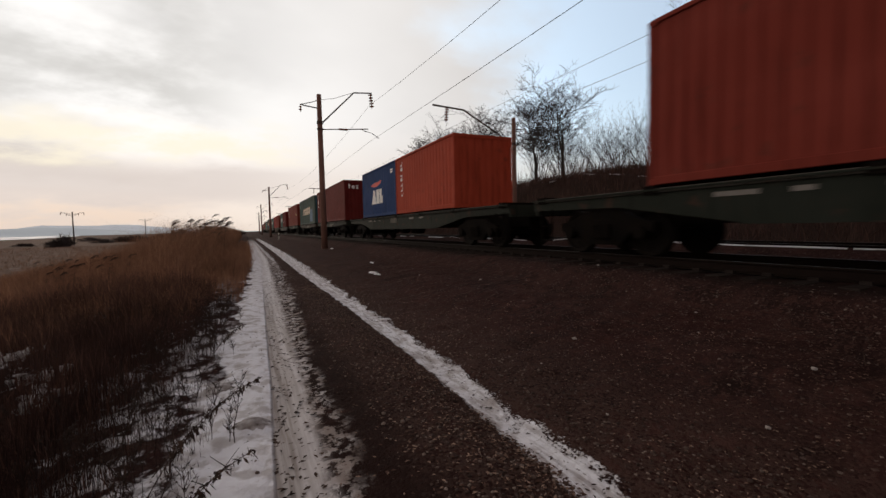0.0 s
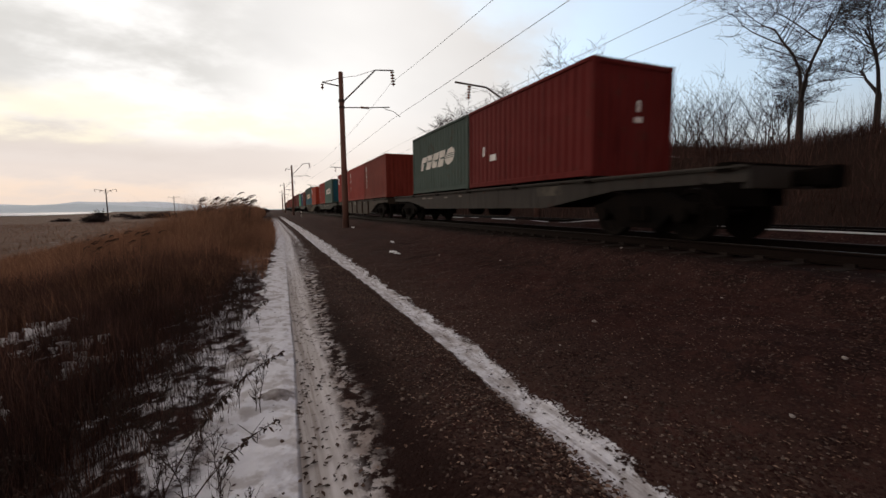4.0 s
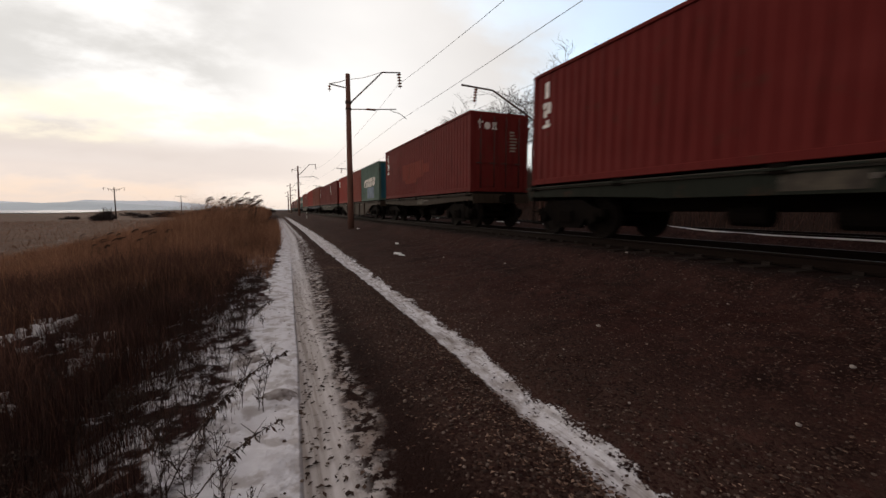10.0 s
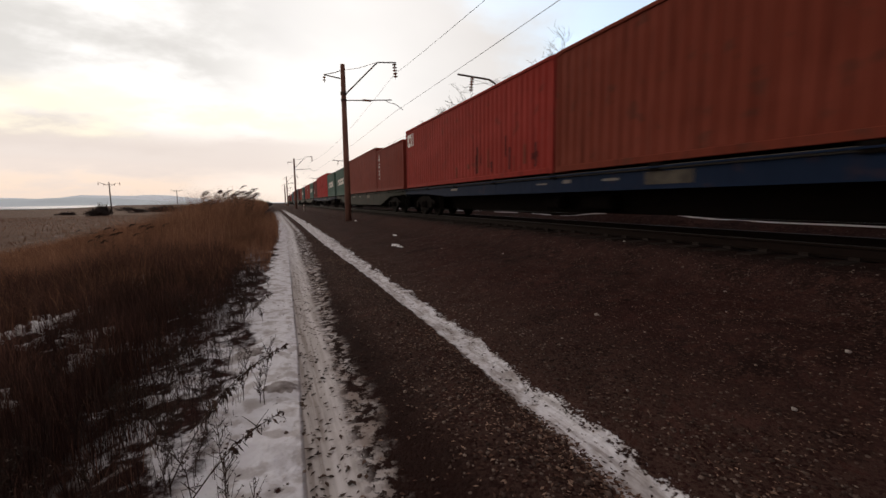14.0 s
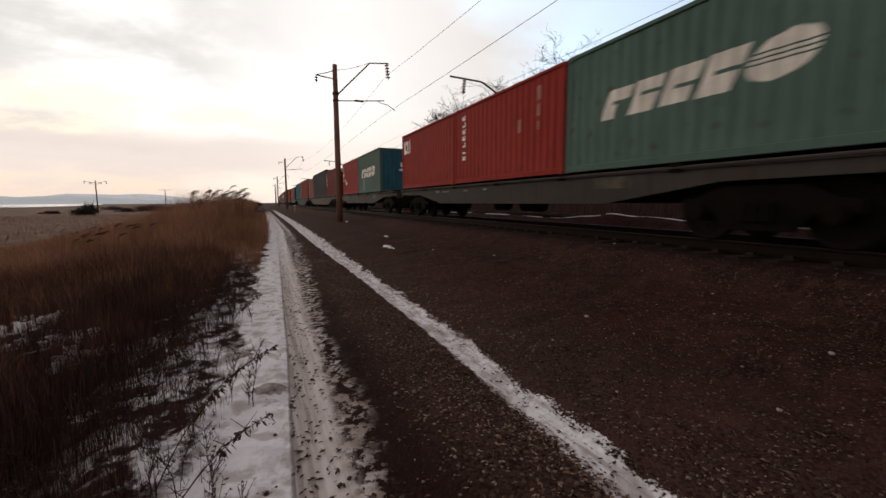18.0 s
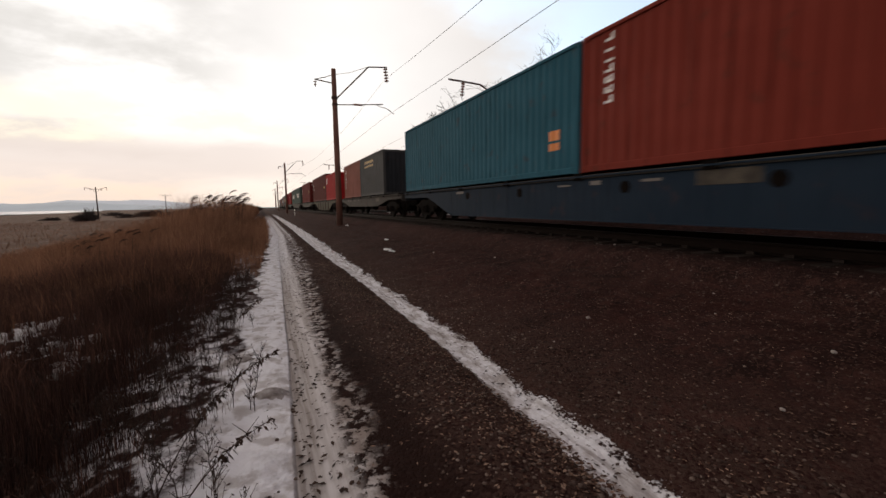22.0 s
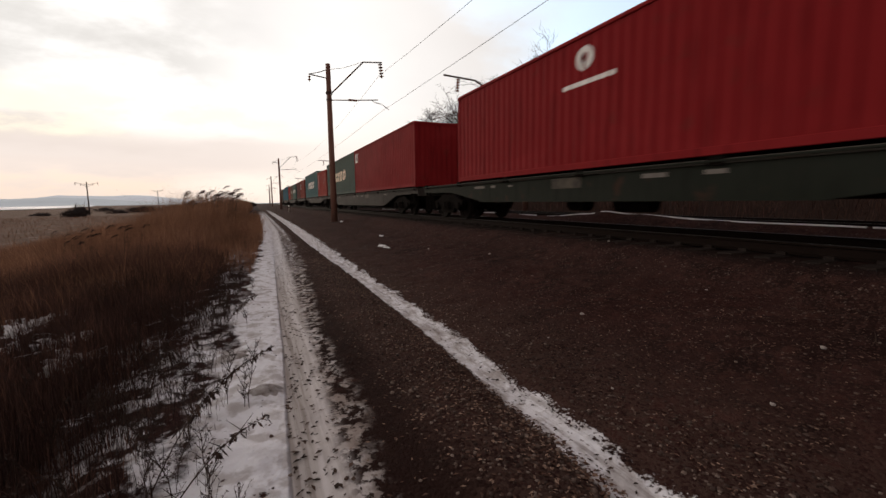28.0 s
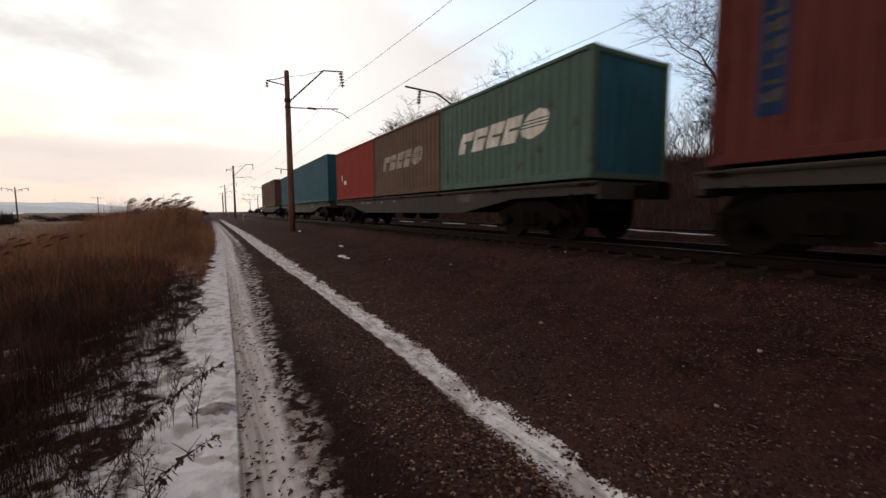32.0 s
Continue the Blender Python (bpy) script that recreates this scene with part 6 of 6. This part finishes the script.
def snow_ridge(y0, y1, x):
    """Snow lying along the crest of the heap between the lines."""
    b = Build()
    n = max(4, int((y1 - y0) / 0.25))
    for i in range(n + 1):
        y = y0 + (y1 - y0) * i / n
        k = math.sin(math.pi * (0.02 + 0.96 * i / n)) ** 0.35
        c = x + 0.06 * math.sin(y * 0.9) + 0.03 * math.sin(y * 2.7)
        h = (0.004 + 0.008 * math.sin(y * 1.7)) * k
        z = crest(y) + 0.02
        b.v += [(c - 0.045 * k, y, z - 0.03), (c - 0.03 * k, y, z + h), (c + 0.06 * k, y, z + h), (c + 0.2 * k, y, z - 0.08)]
    for i in range(n):
        b.f += [(4 * i + j, 4 * i + j + 1, 4 * i + 5 + j, 4 * i + 4 + j) for j in range(3)]
    thing("snow_ridge", "thin ridge of snow on spoil between the lines", "snow", "ridges of snow", me=b.mesh("snow_ridge", M_SNOW, True))


for y0, y1 in ((-6, 4.2), (4.3, 11.8), (12.1, 15.2), (15.8, 17.6), (18.4, 21.0), (22.5, 27.0), (30, 33), (36, 41)):
    snow_ridge(y0, y1, 11.9)


# ---- trees and brush on the bank ----
def grow(r, heavy, fine, p, way, length, radius, level, spread, droop, least=0.006, counts=(6, 6, 5, 3)):
    """One branch and its shoots; heavy and fine collect bark and twigs."""
    k = 5 if level < 2 else 3
    pts, rad = [Vector(p)], [radius]
    d = Vector(way)
    for i in range(k):
        d = (d + Vector((r.uniform(-1, 1), r.uniform(-1, 1), r.uniform(-0.6, 0.8))) * (0.22 + 0.05 * level)).normalized()
        pts.append(pts[-1] + d * length / k)
        rad.append(radius * (1 - 0.62 * (i + 1) / k))
    (heavy if level < 2 else fine).tube(pts, rad, (8, 6, 4, 3, 3)[level], False)
    if level >= 4 or length < 0.25:
        return
    count = counts[level]
    for i in range(count):
        t = r.uniform(0.30 if level else 0.42, 1.0) if i else 1.0
        j = min(k - 1, int(t * k))
        q = pts[j].lerp(pts[j + 1], t * k - j)
        a = r.uniform(0, 6.283)
        side = Vector((math.cos(a), math.sin(a), r.uniform(-0.15, 0.55)))
        w = (d * (1.0 if i == 0 else 0.55) + side * spread).normalized()
        w.z -= droop * level
        grow(r, heavy, fine, q, w.normalized(), length * r.uniform(0.46, 0.70), max(least, rad[j] * r.uniform(0.42, 0.62)), level + 1, spread, droop, least, counts)


def tree(x, y, height, seed, label, forked=False, spread=0.95, counts=(6, 6, 5, 3)):
    r = random.Random(seed)
    z = ground_z(x, y) - 0.1
    root = thing("bare_tree", label, "tree", "bare trees on the bank", at=(x, y, z))
    heavy, fine = Build(), Build()
    trunk = height * 0.26
    least = (0.00026 if y < 30 else 0.00034) * math.hypot(x, y)
    if forked:
        heavy.tube([(0, 0, 0), (0.03, 0, trunk * 0.5), (0.0, 0, trunk)], [height * 0.019, height * 0.016, height * 0.0145], 9, False)
        for a, ln in ((Vector((0.10, 0.05, 1)), 0.46), (Vector((-0.55, -0.2, 0.9)), 0.40), (Vector((0.5, 0.35, 0.85)), 0.30)):
            grow(r, heavy, fine, (0, 0, trunk * 0.97), a.normalized(), height * ln, height * 0.0105, 0, spread, 0.03, least, counts)
    else:
        grow(r, heavy, fine, (0, 0, 0), (0.02, 0.02, 1), height * 0.62, height * 0.015, 0, spread, 0.03, least, counts)
    part("trunk", heavy.mesh("trunk", M_BARK, True), root)
    part("crown", fine.mesh("crown", M_TWIG), root)
    return root


tree(30.0, 15.3, 11.0, 3, "large bare tree with a forked trunk", True, counts=(7, 6, 6, 4))
tree(32.0, 12.6, 9.5, 5, "bare tree with slender spreading limbs", True, counts=(7, 6, 6, 4))
tree(33.5, 9.0, 9.0, 6, "bare tree with slender spreading limbs")
tree(31.0, 34.6, 11.2, 7, "bare tree with dense twigs on the bank", True)
tree(32.5, 41.0, 11.4, 8, "bare tree with dense twigs on the bank", True)
tree(32.0, 46.5, 11.2, 21, "bare tree with dense twigs on the bank")
tree(33.0, 52.0, 12.8, 9, "bare tree with dense twigs on the bank", True)
tree(34.0, 58.0, 13.5, 10, "bare tree with dense twigs on the bank")
tree(33.0, 66.0, 13.0, 22, "bare tree with dense twigs on the bank", True)
tree(32.5, 73.5, 13.5, 11, "bare tree with dense twigs on the bank", True)


def shrub(x, y, height, seed):
    """Many thin stems fanning up from one root."""
    r = random.Random(seed)
    root = thing("bare_shrub", "leafless many-stemmed shrub in the brush", "shrub", "bare shrubs on the bank", at=(x, y, ground_z(x, y) - 0.1))
    heavy, fine = Build(), Build()
    for i in range(6):
        a = r.uniform(0, 6.283)
        way = Vector((math.cos(a) * 0.42, math.sin(a) * 0.42, 1)).normalized()
        grow(r, heavy, fine, (math.cos(a) * 0.3, math.sin(a) * 0.3, 0), way, height * r.uniform(0.55, 0.8), 0.034, 2, 0.5, 0.0, 0.008)
    part("crown", fine.mesh("crown", M_TWIG), root)


rs = random.Random(5)
for i in range(30):
    y = 17.5 + 0.72 * i + rs.uniform(-0.4, 0.4)
    shrub(rs.uniform(29.5, 34.5), y, rs.uniform(3.6, 5.6) + (0.8 if y > 30 else 0), 60 + i)
tree(34.5, 38.5, 8.0, 47, "small bare tree among brush on the bank")
tree(35.0, 44.0, 9.0, 48, "small bare tree among brush on the bank", True)
tree(36.0, 19.0, 6.0, 45, "small bare tree among brush on the bank", True)


M_BANK = blade_material("bank_brush", (0.036, 0.018, 0.0145), (0.125, 0.064, 0.049), (0.068, 0.034, 0.027), 0.25)


def build_brush():
    rng = np.random.default_rng(31)
    xs, ys = scatter(rng, 60000, 19.0, 34.0, 2.0, 75.0)
    h = rng.uniform(0.35, 1.25, len(xs)) * np.array([0.6 + 0.9 * abs(noise.noise(Vector((x * 0.25, y * 0.25, 2.0)))) for x, y in zip(xs, ys)])
    v, t = blades(rng, xs, ys, h, rng.uniform(0.010, 0.026, len(xs)), 0.55)
    thing("bank_brush", "dense dry brown brush covering the bank", "brush", kind="stuff", me=mesh_np("bank_brush", v, t, M_BANK))
    xs, ys = scatter(rng, 14000, 25.0, 36.0, 3.0, 80.0, lambda x, y: noise.noise(Vector((x * 0.2, y * 0.16, 4.0))) > -0.05)
    v, t = blades(rng, xs, ys, rng.uniform(0.8, 2.8, len(xs)), rng.uniform(0.006, 0.014, len(xs)), 0.35)
    thing("bank_saplings", "thin leafless saplings on top of the bank", "saplings", kind="stuff", me=mesh_np("bank_saplings", v, t, M_BANK))


build_brush()


def bush(x, y, w, h, seed):
    r = random.Random(seed)
    b = Build()
    for i in range(70):
        a, e = r.uniform(0, 6.283), r.uniform(0.2, 1.4)
        way = Vector((math.cos(a) * math.cos(e) * w, math.sin(a) * math.cos(e) * w, math.sin(e) * h))
        p = Vector((r.uniform(-0.3, 0.3) * w, r.uniform(-0.3, 0.3) * w, 0))
        m = p + way * 0.55 + Vector((r.uniform(-1, 1), r.uniform(-1, 1), r.uniform(-1, 1))) * 0.1 * h
        b.tube([p, m, p + way * r.uniform(0.75, 1.05)], [0.035, 0.06, 0.02], 3, False)
        for j in range(5):
            c = m + Vector((r.uniform(-1, 1), r.uniform(-1, 1), r.uniform(-0.7, 0.9))) * 0.3 * h
            b.tube([m, c], [0.03, 0.02], 3, False)
    thing("bush", "dark leafless bush on the field", "bush", "bushes on the field", at=(x, y, ground_z(x, y) - 0.1), me=b.mesh("bush", M_TWIG))


rb = random.Random(77)
for az, d, w, h in ((17.3, 118, 2.6, 2.3), (16.7, 125, 1.8, 3.2), (13.6, 150, 3.0, 1.6), (12.0, 160, 4.2, 2.4), (11.0, 158, 3.2, 2.8), (10.4, 150, 3.6, 2.2), (9.0, 170, 2.5, 2.6), (8.3, 175, 2.5, 3.0), (14.8, 210, 5.0, 2.2), (19.6, 140, 2.4, 1.2), (7.2, 190, 5, 3.0)):
    bush(-d * math.sin(radians(az)), d * math.cos(radians(az)), w, h, round(az * 10))
for i in range(16):
    y = rb.uniform(120, 330)
    x = bend(y) + rb.choice((rb.uniform(17.5, 40), rb.uniform(-14, -3)))
    bush(x, y, rb.uniform(1.5, 3.5), rb.uniform(2.0, 4.0), 300 + i)


# ---- the field's line of poles, posts, far water, hills ----
def field_pole(x, y, h):
    p = thing("field_pole", "dark wooden pole with a curved crossarm and insulators", "pole", "poles on the field", at=(x, y, ground_z(x, y) - 0.2))
    part("shaft", cached("fshaft", lambda: Build().lathe([(0, 0.17), (8.4, 0.12)], "z", (0, 0, 0), 10).mesh("shaft", M_STEEL, True)), p).scale.z = h / 8.0
    for s in (-1, 1):
        part("crossarm", cached(("arm", s, h), lambda: Build().tube([(0, 0, h - 0.25), (s * 1.1, 0, h - 0.05), (s * 2.3, 0, h + 0.3)], 0.05, 6).mesh("crossarm", M_STEEL)), p)
        part("arm_stay", cached(("stay", s, h), lambda: Build().tube([(0, 0, h - 0.9), (s * 1.1, 0, h - 0.05)], 0.035, 5).mesh("arm_stay", M_STEEL)), p)
        for u in (1.15, 2.25):
            part("insulator", cached("fins", lambda: insulator_mesh(3, 0.13, 0.2)), p, (s * u, 0, h - 0.05 + 0.15 * u - 0.1))


for x, y, h in ((-38.0, 132.5, 8.0), (-41.0, 234.0, 9.0), (-43.0, 335.0, 9.0), (-36.0, 30.0, 8.0)):
    field_pole(x, y, h)


def marker_post(x, y, h=0.9):
    p = thing("marker_post", "short white painted post beside the line", "post", "marker posts", at=(x, y, ground_z(x, y) - 0.1))
    part("post", cached("mpost", lambda: Build().lathe([(0, 0.07), (0.95, 0.07), (1.0, 0.05)], "z", (0, 0, 0), 10).mesh("post", M_WHITE, True)), p)
    part("black_cap", cached("mcap", lambda: Build().lathe([(0.62, 0.0745), (0.78, 0.0745)], "z", (0, 0, 0), 10).mesh("black_cap", M_DARK, True)), p)


marker_post(4.6, 65.0)
marker_post(16.9, 95.0)


def build_distance():
    # frozen bay
    b = Build()
    near, far = [], []
    for i in range(15):
        a = radians(15.6 + i * 3.2)
        d0 = 420 if i else 1200
        d0 *= 1 + 0.12 * math.sin(i * 2.1)
        near.append((-d0 * math.sin(a), d0 * math.cos(a), 0))
        far.append((-2600 * math.sin(a), 2600 * math.cos(a), 0))
    b.v = near + far
    b.f = [(i, i + 1, 15 + i + 1, 15 + i) for i in range(14)]
    k = len(b.v)
    b.v += [(x, y, -0.3) for x, y, z in b.v]
    b.f += [tuple(reversed([k + j for j in q])) for q in list(b.f)]
    ice = smat("bay_ice", (0.74, 0.74, 0.78), 0.6, 0.0, 0.15, 0.01, (0.62, 0.65, 0.72))
    thing("water", "pale frozen bay beyond the field", "water", kind="structure", at=(0, 0, -0.55), me=b.mesh("water", ice))
    # hills behind it; pale blue tint and faint glow stand in for haze
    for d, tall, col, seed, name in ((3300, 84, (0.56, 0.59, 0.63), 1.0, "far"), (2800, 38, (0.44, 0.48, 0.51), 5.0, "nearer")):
        b = Build()
        n = 90
        for i in range(n + 1):
            az = radians(75 - 100 * i / n)
            h = tall * (0.70 + 0.55 * noise.fractal(Vector((i * 0.09, seed, 0)), 1.0, 2.0, 4)) * min(1.0, max(0.04, (math.degrees(az) - 2.0) / 9.0))
            for r, z in ((d - 350, -2), (d - 120, h * 0.6), (d, h), (d + 300, -2)):
                b.v.append((-r * math.sin(az), r * math.cos(az), z))
        for i in range(n):
            b.f += [(4 * i + j, 4 * i + 4 + j, 4 * i + 5 + j, 4 * i + 1 + j) for j in range(3)]
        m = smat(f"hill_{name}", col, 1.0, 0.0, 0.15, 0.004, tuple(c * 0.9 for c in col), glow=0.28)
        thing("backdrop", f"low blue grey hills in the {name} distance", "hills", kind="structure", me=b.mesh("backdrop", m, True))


build_distance()


# ---- what moves: the train rolls past, towards the viewer's right ----
def run(t):
    """Metres that the train has gone since the start."""
    return 17.5 * t + 0.0065 * t * t


def place(s, z, t):
    y = s - run(t)
    turn = -math.degrees(math.atan((bend(y + 1) - bend(y - 1)) / 2))
    return pose(TRACKS[0] + bend(y), y, z, 0, 0, turn)


def motions():
    for ob, s, z in MOVERS:
        walk(ob, [(t, place(s, z, t)) for t in range(33)])
    spun = {}
    for w in WHEELSETS:
        key = round(w.location.y, 3)
        if key not in spun:
            at = w.location.copy()
            walk(w, [(k / FPS, pose(*at, math.degrees(run(k / FPS) / WHEEL) % 360)) for k in range(32 * FPS + 1)])
            spun[key] = w.animation_data
        else:
            w.rotation_mode = "QUATERNION"
            own = w.animation_data_create()
            own.action, own.action_slot = spun[key].action, spun[key].action_slot


motions()
